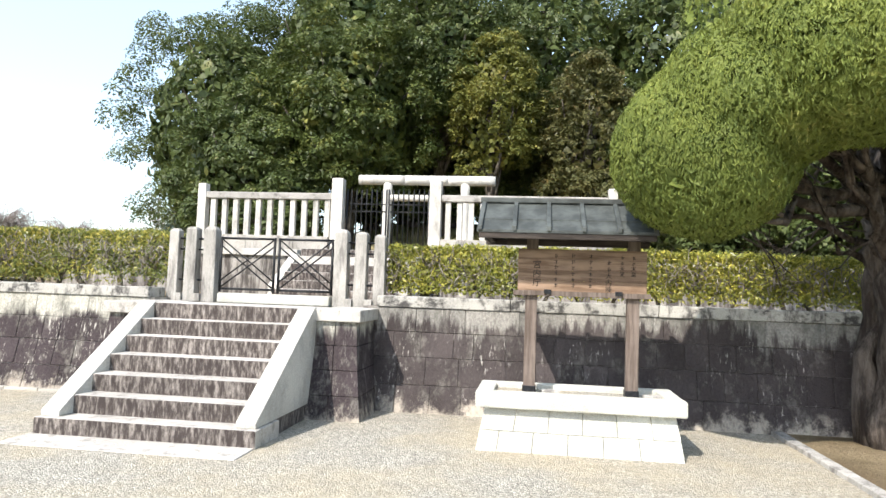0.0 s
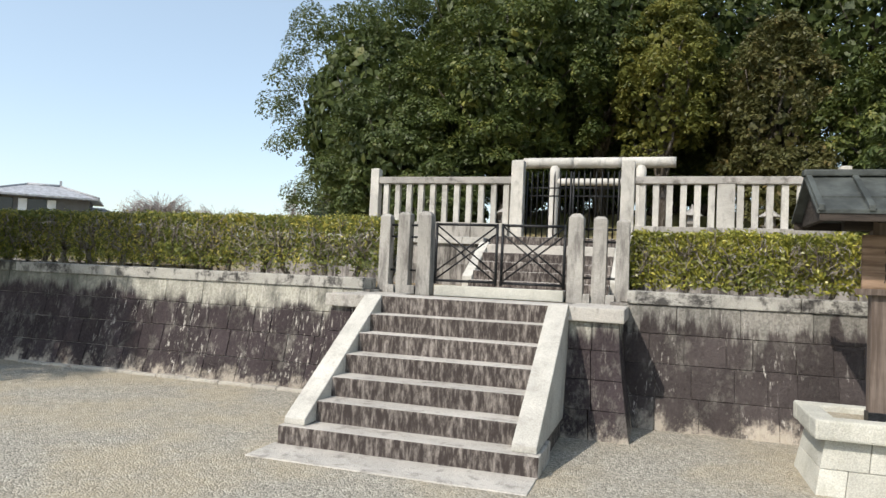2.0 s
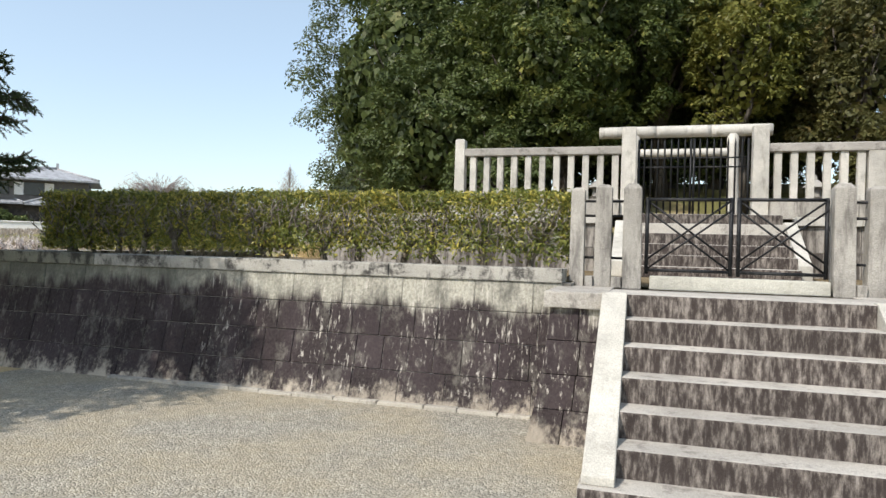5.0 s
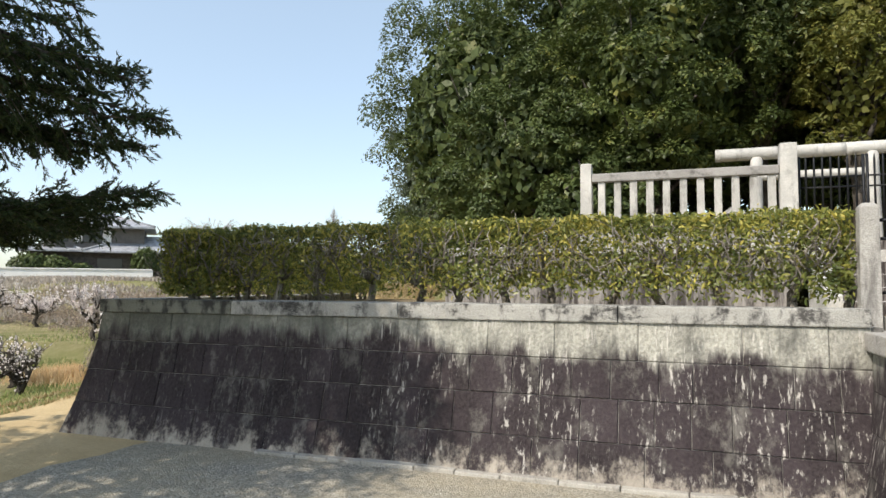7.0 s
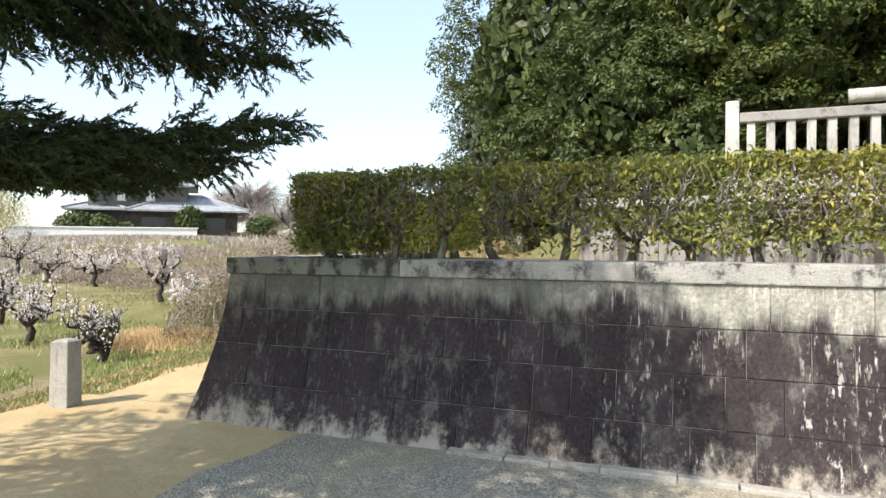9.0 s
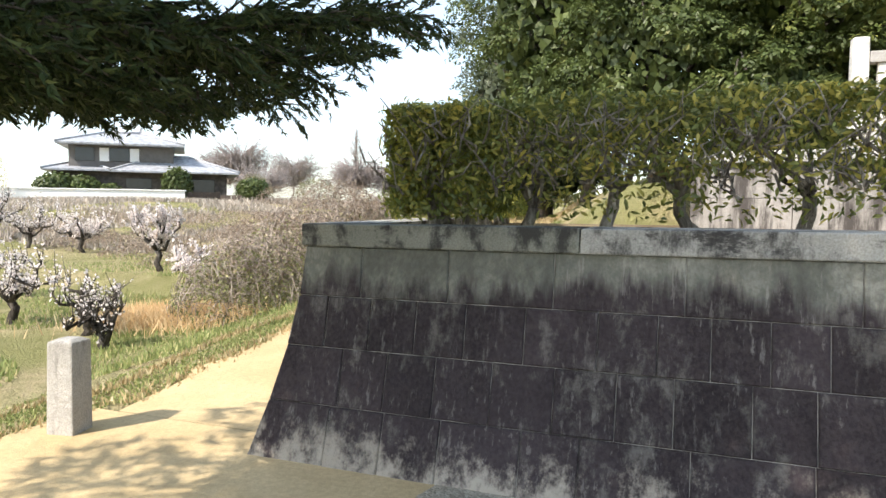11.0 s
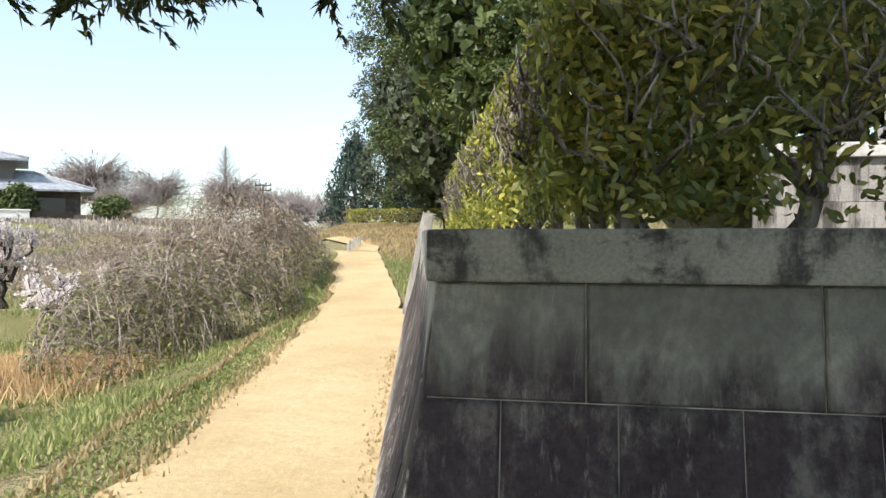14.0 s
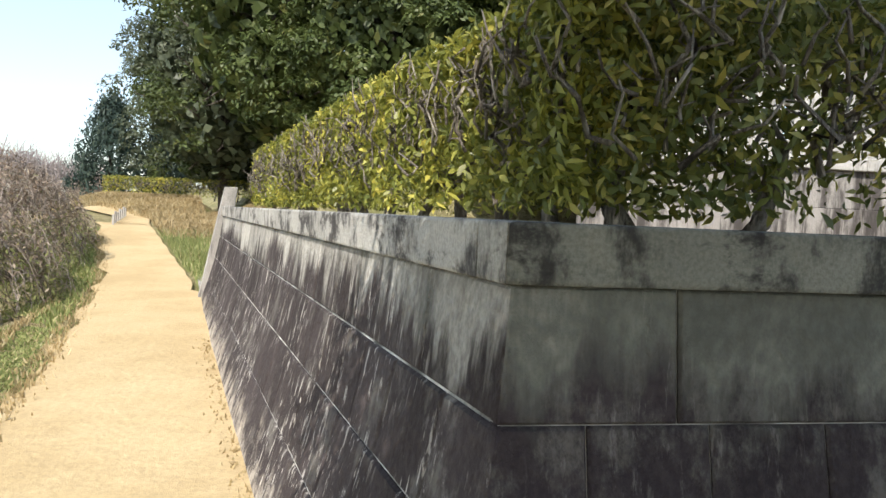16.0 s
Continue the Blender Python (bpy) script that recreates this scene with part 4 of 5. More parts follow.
def wood(name, a, b, rough=0.75, run=(0.12, 1, 1.6)):
    k = Mat(name, rough, 0.25)
    g = k.noise(18, 6, run, 0.65)
    col = k.mix(g, a, b)
    col = k.mix(k.math("MULTIPLY", k.noise(2.5, 4, (0.6, 1, 1)), 0.4), col, tuple(c * 0.6 for c in a))
    col = k.scaled(col, k.math("MULTIPLY_ADD", k.piece(), 0.3, 0.85))
    return k.done(col, g, 0.004, 0.6)


M_WOOD = wood("weathered_grey_timber", (0.1, 0.075, 0.06), (0.2, 0.16, 0.135), 0.75, (1.6, 1.6, 0.1))
M_BOARD = wood("brown_cedar_board", (0.15, 0.095, 0.06), (0.3, 0.205, 0.14))
M_DARKWOOD = wood("dark_roof_timber", (0.025, 0.02, 0.017), (0.06, 0.048, 0.04))
M_INK = plain("black_ink", (0.012, 0.011, 0.01), 0.8)
SIGN_COLUMNS = [(13.56, 1.91, 0.045, "--天皇"), (13.45, 1.91, 0.045, "--天皇"), (13.32, 1.86, 0.056, "--大内陵"), (13.14, 1.92, 0.05, "------"), (12.97, 1.92, 0.05, "------"), (12.8, 1.92, 0.05, "------"), (12.61, 1.82, 0.075, "宮内庁")]
notice_board()


# ---- juniper bed ----
strip("juniper_bed", [(15.42, y) for y in (-6, -4.5, -3, -1.5, -0.2)], [(22, y) for y in (-6, -4.5, -3, -1.5, -0.2)], 0.03, M_EARTH, "brown leaf-strewn earth under the clipped juniper", "ground")
kerb = base("bed_kerb", 15.37, -2.5, 0, "line of pale kerb stones edging the juniper's bed", "kerb")
for i in range(6):
    under(solid("kerb_stone", box(15.3, 15.42, -6 + i * 0.95 + 0.004, -6 + (i + 1) * 0.95 - 0.004, -0.05, 0.06, 0.01, 0.003), M_POST), kerb)


# ---- clipped juniper ----
def juniper():
    th = base("clipped_juniper", 16.5, -0.5, 0, "old juniper clipped into smooth rounded cushions of foliage", "tree")
    # The last cushion sits out of view, added to shade the hedge's east end.
    lobes = [((14.1, -2.16, 2.88), (0.82, 0.8, 0.79), 44000), ((14.5, -2.35, 3.3), (0.86, 0.82, 0.66), 26000), ((15.2, -2.62, 3.68), (1.08, 1.02, 0.86), 46000), ((16.45, -2.6, 4.48), (2.0, 1.75, 1.28), 44000), ((15.5, 0.9, 5.5), (1.0, 1.0, 1.6), 9000), ((18.3, -1.6, 3.4), (1.3, 1.3, 1.0), 9000), ((15.1, -2.8, 5.4), (1.45, 1.2, 0.9), 9000)]
    for c, r, n in lobes:
        p, q = blob(c, r, n, 0.012)
        w = np.array([0.09 * noise.noise(v * 1.4) + 0.03 * noise.noise(v * 5) + 0.02 * noise.noise(v * 14) for v in map(Vector, p)])
        p = p + q * w[:, None]
        q[:, 2] += 0.15
        under(leaves("cushion", p, q, 0.05, 0.0105, M_TOPIARY, None, 0.42, 2.5), th)
        p, q = blob(c, np.array(r) * 0.9, n // 12, 0.015)
        under(leaves("inner_foliage", p, q, 0.15, 0.13, M_TOPIARY, None, 0.4), th)
    limbs = []
    tr = (16.4, -0.55)
    for k in range(9):
        a = k * 0.7
        d = Vector((math.cos(a), math.sin(a), 0))
        foot = Vector((*tr, -0.05)) + d * rng.uniform(0.16, 0.27)
        head = Vector((tr[0] + 0.15, tr[1], 3.2)) + d * 0.15
        line = wander(foot, head, 9, 0.05, 0.14, 0.1)
        limbs.append([(p, r * (1 + 0.25 * math.sin(i * 1.7 + k))) for i, (p, r) in enumerate(line)])
    under(tubes("trunk", limbs, M_JUNIPER, None, 9), th)
    for c, r, n in lobes:
        cv = Vector(c)
        for k in range(5):
            s = Vector((tr[0] + rng.normal(0, 0.1), tr[1] + rng.normal(0, 0.1), rng.uniform(1.9, 2.9)))
            e = cv + Vector(rng.normal(0, 0.35, 3)) * r[0]
            under(tubes("limb", [wander(s, e, 6, 0.09, 0.09 if k < 2 else 0.04, 0.012)], M_JUNIPER, None, 7), th)
    br = []
    for k in range(90):
        s = Vector((rng.uniform(14.7, 16.6), rng.normal(-0.7, 0.4), rng.uniform(2.1, 3.3)))
        br.append(wander(s, s + Vector(rng.normal(0, 0.35, 3)), 3, 0.04, 0.014, 0.004))
    tagged(under(tubes("dead_twig_layer", br, M_JUNIPER, None, 5), th), kind="stuff")


juniper()


# ---- overhanging fir ----
def needle_mesh(name, P, N, size, parent):
    """Small flat needles at P that lie along N."""
    P, N, size = np.array(P), np.array(N), np.array(size)
    n = len(P)
    T = N * 0.9 + rng.normal(0, 0.4, (n, 3))
    T /= np.linalg.norm(T, axis=1)[:, None]
    F = np.cross(T, rng.normal(0, 1, (n, 3)))
    F /= np.linalg.norm(F, axis=1)[:, None]
    B = np.cross(F, T)
    L = (rng.uniform(0.035, 0.07, n) * size)[:, None]
    W = (rng.uniform(0.007, 0.0115, n) * size)[:, None]
    V = np.stack([P - T * L * 0.3, P + B * W, P + T * L, P - B * W], 1).reshape(-1, 3)
    me = bpy.data.meshes.new(name)
    me.from_pydata(V.tolist(), [], np.arange(4 * n).reshape(n, 4).tolist())
    me.materials.append(M_FIR)
    return under(new(name, me), parent)


def fir():
    tx, ty = -0.7, -4.4
    th = base("fir_tree", tx, ty, 0, "tall dense dark fir with drooping boughs over the court", "tree")
    under(tubes("trunk", [wander((tx, ty, -0.1), (tx + 0.1, ty, 12.0), 12, 0.04, 0.3, 0.04)], M_BARK, None, 12), th)
    # the two lowest tiers of boughs, reaching north over the court's corner: height at the trunk, sag, tip
    boughs = [(2.7, 0.45, (0.94, -0.12, 2.6)), (2.6, 0.4, (0.72, -0.2, 2.58)), (2.6, 0.4, (0.45, 0.08, 2.46)), (2.6, 0.3, (0.3, -0.35, 2.42)), (2.5, 0.3, (0.05, 0.12, 2.34)), (2.5, 0.25, (-0.25, 0.2, 2.22)),
              (2.5, 0.2, (-0.55, 0.1, 2.21)), (2.5, 0.15, (-0.86, 0.25, 2.21)), (2.5, 0.15, (-1.2, 0.08, 2.21)), (2.6, 0.1, (-0.2, -0.8, 2.45)), (2.6, 0.1, (-0.8, -0.6, 2.4)),
              (3.7, 0.05, (1.62, -0.85, 3.12)), (3.8, 0, (1.58, -1.14, 3.4)), (3.7, 0.1, (1.4, -0.7, 3.16)), (3.6, 0.1, (1.1, -0.58, 2.96)), (3.5, 0.1, (0.92, -0.6, 2.94)), (3.5, 0.1, (0.7, -0.9, 2.84)), (3.6, 0.1, (0.42, -0.86, 2.98)),
              (4.2, 0, (1.3, -1, 3.55)), (4.3, 0, (1.1, -1.2, 3.85)), (4, 0, (0.7, -0.7, 3.5)), (3.9, 0, (0.2, -0.6, 3.35)), (3.8, 0, (-0.4, -0.3, 3.25)), (4.2, 0, (1.8, -2, 3.7)), (3.9, 0, (1.5, -1.5, 3.5)), (3.8, 0, (-1, -0.4, 3.3))]
    wood_lines, P, N, size = [], [], [], []
    for z, sag, tip in boughs:
        a, b = Vector((tx, ty, z)), Vector(tip)
        L = (b - a).length
        line = wander(a, b, 9, 0.04, 0.06, 0.008, sag)
        wood_lines.append(line)
        d = 0.36 * L
        while d < L:
            f = d / L * 9
            i = min(8, int(f))
            p = line[i][0].lerp(line[i + 1][0], f - i)
            u = (line[i + 1][0] - line[i][0]).normalized()
            v = u.cross(Vector((0, 0, 1))).normalized()
            for sg in (-1, 1):
                tl = (0.14 + 0.5 * (1 - d / L) ** 0.8) * rng.uniform(0.55, 1.1)
                hang = rng.uniform(0.05, 0.9) if rng.uniform() < 0.5 else rng.uniform(-0.45, 0.1)
                if z > 3.3 and p.z > 2.95 and rng.uniform() < 0.22:      # hanging sprays
                    hang, tl = rng.uniform(0.9, 1.6), min(tl, 0.36)
                e = p + (u * rng.uniform(0.5, 1.0) + v * sg * rng.uniform(0.4, 0.9)).normalized() * tl - Vector((0, 0, hang * tl))
                e.z = max(e.z, 2.62 if z > 3.3 else 1.97)
                wood_lines.append([(p, 0.007), (p.lerp(e, 0.5) + Vector((0, 0, 0.05 * tl)), 0.005), (e, 0.003)])
                ax = (e - p).normalized()
                side = ax.cross(Vector((0, 0, 1))).normalized()
                m = int(tl / 0.04) + 2
                for k in range(m):
                    q = p.lerp(e, (k + rng.uniform()) / m)
                    w = (ax * rng.uniform(0.5, 1) + side * rng.choice((-1, 1)) * rng.uniform(0.3, 0.8) + Vector((0, 0, rng.normal(-0.1, 0.35)))).normalized()
                    ln = rng.uniform(0.07, 0.14)
                    for g in range(14):
                        P.append(q + w * ln * (g + rng.uniform()) / 14 + Vector(rng.normal(0, 0.006, 3)))
                        N.append(w)
                        size.append(0.74)
            d += 0.082
    needle_mesh("low_needles", P, N, size, th)
    # the dense crown above
    P, N, size = [], [], []
    z = 3.4
    while z < 11.6:
        ln = 2.55 if z < 5 else 2.55 * (1 - ((z - 5) / 7.2) ** 1.25)
        a0 = rng.uniform(0, 6)
        for k in range(9):
            a = a0 + k * 0.698 + rng.normal(0, 0.08)
            if z < 4.1 and math.sin(a) > 0.1:
                continue
            r = ln * rng.uniform(0.86, 1.08)
            s, e = Vector((tx, ty, z)), Vector((tx + r * math.cos(a), ty + r * math.sin(a), z - 0.12 * r + rng.normal(0, 0.1)))
            wood_lines.append(wander(s, e, 5, 0.04, 0.04, 0.01))
            v = Vector((-math.sin(a), math.cos(a), 0))
            for q in range(int(150 * r)):
                f = rng.uniform(0.12, 1) ** 0.8
                half = 0.2 + 0.42 * r * f * (1.25 - f)
                w = rng.uniform(-1, 1)
                if noise.noise((s.lerp(e, f) + v * w * half) * 1.1) > 0.15:      # open gaps
                    continue
                P.append(s.lerp(e, f) + v * w * half + Vector((0, 0, rng.normal(0, 0.05) - 0.12 * abs(w))))
                N.append((e - s).normalized() * 0.7 + v * math.copysign(0.6, w))
                size.append(2.7)
        z += 0.5
    needle_mesh("crown_needles", P, N, size, th)
    under(tubes("branchwork", wood_lines, M_BARK, None, 4), th)


fir()


# ---- stone lanterns behind the fence ----
def lantern():
    th = base("stone_lantern", 0, 0, 0, "small weathered stone lantern behind the picket fence", "lantern", "lanterns inside the fence")

    def ring(name, z0, z1, r0, r1, n=6):
        pts = [(r * math.cos(a * math.tau / n), r * math.sin(a * math.tau / n), z) for z, r in ((z0, r0), (z1, r1)) for a in range(n)]
        under(solid(name, hull(pts, 0.008), M_POST), th)
    ring("foot", 0, 0.12, 0.2, 0.17)
    ring("shaft", 0.12, 0.55, 0.09, 0.08, 10)
    ring("platform", 0.55, 0.64, 0.12, 0.2)
    ring("light_box", 0.64, 0.84, 0.12, 0.12)
    ring("cap", 0.84, 1.0, 0.26, 0.07)
    ring("finial", 1.0, 1.12, 0.05, 0.02, 8)
    return th


first_lantern = lantern()
first_lantern.location = (7.05, 9.5, 2.3)
for x in (11.6, 13.3):
    copy_thing(first_lantern, pose(x, 9.5, 2.3))


# ---- beside the path ----
stone_post("marker_post", -1.61, -0.36, -0.02, 0.645, 0.2, M_POST, "short square granite marker post at the path's edge", "", 0.02, 0.01).rotation_euler.z = 0.2
end = [west(s, z, d) for s in (9.2, 9.42) for z, d in ((-0.03, -0.03), (0.4, -0.03), (0.9, -0.03), (1.29, -0.03), (1.72, 0.02), (-0.03, 0.3), (1.72, 0.2))]
tagged(solid("end_pillar", hull(end, 0.012), M_POST), "grey battered stone pillar ending the west wall", "pillar")


def brush(name, mounds, stems, mat, label, category, extra=None, kind=""):
    """Tangled dry stems heaped over ellipsoid mounds (x, y, z, rx, ry, rz)."""
    th = base(name, mounds[0][0], mounds[0][1], ground_z(mounds[0][0], mounds[0][1]), label, category, kind=kind)
    lines = []
    P, N = [], []
    for m in mounds:
        c, r = np.array(m[:3]), np.array(m[3:])
        k = int(stems * r[0] * r[1])
        for d in sphere_dirs(k):
            d[2] = abs(d[2])
            p = Vector(c + d * r * rng.uniform(0.82, 1.02))
            t = Vector(np.cross(d, rng.normal(0, 1, 3))).normalized()
            if rng.uniform() < 0.3:      # hanging down the flank
                t = (t * 0.5 + Vector((d[0] * 0.5, d[1] * 0.5, -1.0))).normalized()
            ln = rng.uniform(0.3, 0.9) * min(1, r[2])
            bow = Vector(d) * rng.uniform(0.02, 0.12)
            lines.append([(p - t * ln * 0.5 - bow, 0.005), (p - t * ln * 0.15 + bow * 0.6, 0.006), (p + t * ln * 0.2 + bow * 0.6, 0.005), (p + t * ln * 0.55 - Vector((0, 0, rng.uniform(0, 0.25))), 0.003)])
        q, nn = blob(c, r * 0.97, int((1500 if extra else 420) * r[0] * r[1]), 0.05)
        q[:, 2] = np.abs(q[:, 2] - c[2]) + c[2] - 0.1
        P.append(q), N.append(nn)
        q, nn = blob(c, r * 0.8, int(100 * r[0] * r[1]), 0.05)
        q[:, 2] = np.abs(q[:, 2] - c[2]) + c[2] - 0.1
        P.append(q), N.append(nn)
    tagged(under(tubes("vine_tangle", lines, mat, None, 3), th), kind="stuff")
    P, N = np.concatenate(P), np.concatenate(N)
    low = P[:, 2] < mounds[0][2] + 1.2 - 0.12 * (P[:, 0] + 6) + rng.normal(0, 0.4, len(P))
    if extra:
        under(leaves("green_leaves", P[low], N[low], 0.1, 0.03, extra, None, 0.9, 0.5), th)
        P, N = P[~low], N[~low]
    under(leaves("dry_leaves", P, N, 0.09 if extra else 0.13, 0.03, M_DRYLEAF, None, 0.9, 0.6), th)
    return th


M_DRYLEAF = leafy("withered_brown_leaves", (0.15, 0.11, 0.08), (0.32, 0.245, 0.18), (0.5, 0.43, 0.33), 0.85, 0.2)
M_WEED = leafy("withered_grey_weeds", (0.26, 0.22, 0.18), (0.38, 0.33, 0.28), (0.5, 0.45, 0.38), 0.85, 0.2)
M_SCRUB = leafy("olive_scrub_leaves", (0.11, 0.125, 0.05), (0.22, 0.23, 0.085), (0.38, 0.34, 0.18), 0.7, 0.25)
brush("vine_thicket", [(-5.6, 8.6, -0.3, 1.6, 2.2, 1.75), (-5.3, 6.4, -0.3, 1.15, 1.5, 1.25), (-6.3, 11.3, -0.2, 1.6, 2.0, 2.5), (-6.6, 8.0, -0.4, 1.0, 1.2, 1.3), (-6.6, 13.6, -0.2, 1.5, 1.7, 2.2), (-8.0, 10.8, -0.3, 1.3, 1.3, 1.2)],
      300, M_DEADVINE, "tangled thicket of withered brown vines beside the path", "thicket", M_SCRUB)
for ms in (([(-14, 17, 0.0, 3.0, 1.2, 0.8), (-18, 16, 0, 3.2, 1.2, 0.7), (-11, 14.5, -0.2, 2.2, 1.2, 0.9)], [(-21, 23, 0.5, 4, 1.5, 0.9), (-15, 22, 0.4, 3.5, 1.5, 1.0), (-26, 22, 0.6, 3.5, 1.5, 0.9)], [(-26, 31, 1.1, 5, 2, 0.45), (-20, 31, 0.8, 4, 2, 0.7), (-32, 30, 1.2, 4, 2, 0.45)], [(-10.5, 10.6, -0.3, 1.8, 0.9, 0.75), (-13.5, 12.6, -0.2, 2.4, 0.9, 0.8), (-17.5, 14.0, 0, 2.6, 1.0, 0.8), (-22, 16.5, 0.2, 3.2, 1.1, 0.9)])):
    for m in ms:
        brush("dry_scrub", [m], 60, M_DEADVINE, "low grey-brown scrub across the orchard's edge", "scrub", None)


def plum(x, y, h, r, blossom, label, seed):
    z0 = ground_z(x, y) - 0.08
    th = base("plum_tree", x, y, z0, label, "tree", "plum trees in the orchard")
    fork = Vector((x + rng.normal(0, 0.12), y, z0 + h * 0.33))
    trunk = [wander((x, y, z0), fork, 4, 0.04, 0.09, 0.07)]
    P, N = [], []
    for k in range(6):
        a = k * 1.05 + rng.normal(0, 0.2)
        e = fork + Vector((math.cos(a) * r * 0.75, math.sin(a) * r * 0.75, h * rng.uniform(0.2, 0.55)))
        limb = wander(fork, e, 5, 0.07, 0.05, 0.018)
        trunk.append(limb)
        for j in range(24):
            i = rng.integers(1, 6)
            s = limb[i][0]
            t = s + Vector((*rng.normal(0, 0.16, 2) * r, abs(rng.normal(0.28, 0.2)) * h * 0.55))
            trunk.append([(s, 0.01), (s.lerp(t, 0.5) + Vector(rng.normal(0, 0.02, 3)), 0.007), (t, 0.003)])
            for q in range(blossom):
                P.append(s.lerp(t, rng.uniform(0.2, 1)) + Vector(rng.normal(0, 0.02, 3))), N.append(rng.normal(0, 1, 3))
    under(tubes("trunk", trunk, M_BARK, None, 5), th)
    if blossom:
        under(leaves("blossom", P, N, 0.055, 0.05, M_BLOSSOM, None, 1.0), th)


for x, y, h, r, b in ((-5.25, 3.3, 0.85, 0.4, 1), (-6.5, 4.0, 1.0, 0.6, 3), (-10.2, 9.4, 1.75, 0.7, 34), (-7.9, 8.4, 1.15, 0.75, 28), (-17, 12.9, 1.5, 1.1, 20), (-19.8, 13.2, 1.6, 1.1, 8), (-8.4, 4.2, 1.3, 0.9, 8), (-12.5, 6.4, 1.5, 1.0, 10), (-23, 14.5, 2.0, 1.3, 8), (-18, 9, 1.8, 1.2, 10)):
    plum(x, y, h, r, b, "gnarled little plum tree with pale blossom" if b > 8 else "gnarled little plum tree almost bare of blossom", 1)


def tufts(name, pts, height, mat, label, width=0.012):
    """Grass blades standing at the points."""
    P = np.array(pts)
    n = len(P)
    a = rng.uniform(0, 6.28, n)
    h = height * rng.uniform(0.4, 1.2, n)
    B = np.stack([np.cos(a), np.sin(a), 0 * a], 1) * (width * rng.uniform(0.6, 1.3, n))[:, None]
    lean = np.stack([rng.normal(0, 0.35, n) * h, rng.normal(0, 0.35, n) * h, h], 1)
    V = np.stack([P - B, P + B, P + B * 0.6 + lean * 0.6, P + lean], 1).reshape(-1, 3)
    me = bpy.data.meshes.new(name)
    me.from_pydata(V.tolist(), [], np.arange(4 * n).reshape(n, 4).tolist())
    me.materials.append(mat)
    return tagged(new(name, me), label, "grass", kind="stuff")


def scatter(n, fx, fy, ok=lambda x, y: True):
    out = []
    for i in range(n):
        x, y = fx(), fy()
        if ok(x, y):
            out.append((x, y, ground_z(x, y) - 0.03))
    return out


def edge_x(y):
    return path_edges(y)[0] if y > 0.3 else -1.95 - 0.5 * step01(-2, -6, y)


verge = []
for i in range(34000):
    y = rng.uniform(-3, 17)
    d = abs(rng.normal(0, 0.75))
    if noise.noise((d * 1.5, y * 0.9, 0)) > -0.25 or d < 0.12:
        x = edge_x(y) - d + 0.04
        verge.append((x, y, ground_z(x, y) - 0.02))
tufts("verge_grass", verge, 0.03, M_GRASS, "short green grass along the path's edge")
dryv = []
for i in range(2600):
    y = rng.uniform(-2, 16)
    x = edge_x(y) + rng.normal(-0.02, 0.07)
    dryv.append((x, y, max(0.0, ground_z(x, y)) if y > 6 else 0.0))
for i in range(1700):
    y = rng.uniform(-2, 9)
    x = edge_x(y) - 0.52 + 0.06 * math.sin(y * 1.7) + rng.normal(0, 0.035)
    dryv.append((x, y, ground_z(x, y) - 0.01))
tufts("verge_dry_grass", dryv, 0.06, M_DRY, "bleached dry grass fringing the sand path")
tufts("dry_grass_patch", scatter(9000, lambda: rng.normal(-6.2, 0.55), lambda: rng.normal(5.6, 0.55)), 0.26, M_STRAW, "patch of tall bleached dry grass in the orchard")
tufts("orchard_grass", scatter(42000, lambda: -3.0 - abs(rng.normal(0, 5)), lambda: rng.uniform(-2, 14), lambda x, y: x < edge_x(y) - 0.15 and noise.noise((x * 0.5, y * 0.5, 5)) > -0.15), 0.1, M_GRASS, "green orchard grass between the plum trees", 0.016)
tufts("slope_dry_grass", scatter(40000, lambda: rng.uniform(-10.5, -2.5), lambda: rng.uniform(15.5, 27.2), lambda x, y: x > path_edges(y)[1] + 0.15 if y < 18.5 else x > -5.2 - (y - 18.5) * 0.75 - 0.12 * max(0, y - 21) ** 2), 0.16, M_DRY, "bleached dry grass on the bank below the far hedge", 0.03)
tufts("bank_grass", scatter(15000, lambda: rng.uniform(-5.0, -1.6), lambda: rng.uniform(9.4, 16.5), lambda x, y: x > path_edges(y)[1] + 0.1), 0.14, M_GRASS, "fresh green grass on the bank beyond the wall")
tufts("wall_foot_weeds", [((WD * s + WN * 0.3).x - abs(rng.normal(0, 0.06)), (WD * s).y, 0.0) for s in rng.uniform(0, 9.5, 700)], 0.035, M_DRY, "withered weeds along the foot of the west wall")
tufts("withered_weeds", scatter(26000, lambda: rng.uniform(-46, -11), lambda: rng.uniform(14, 40), lambda x, y: y < 40 + (x + 37) * 0.9 and noise.noise((x * 0.25, y * 0.25, 9)) > -0.2), 0.3, M_WEED, "grey-brown withered weeds across the fallow ground", 0.05)
tufts("far_weeds", scatter(14000, lambda: rng.uniform(-34, -13), lambda: rng.uniform(38, 62), lambda x, y: y > 44 + (x + 27) * 0.3), 0.5, M_WEED, "brown withered weeds on the rise before the distant trees", 0.09)
hedge("far_hedge", (-9.4, 27.4), (-3.4, 27.0), 1.0, 1.72, 2.45, M_HEDGE_LIT, "long clipped yellow-green hedge across the far bank", 220, 0.11, 0.05, "")


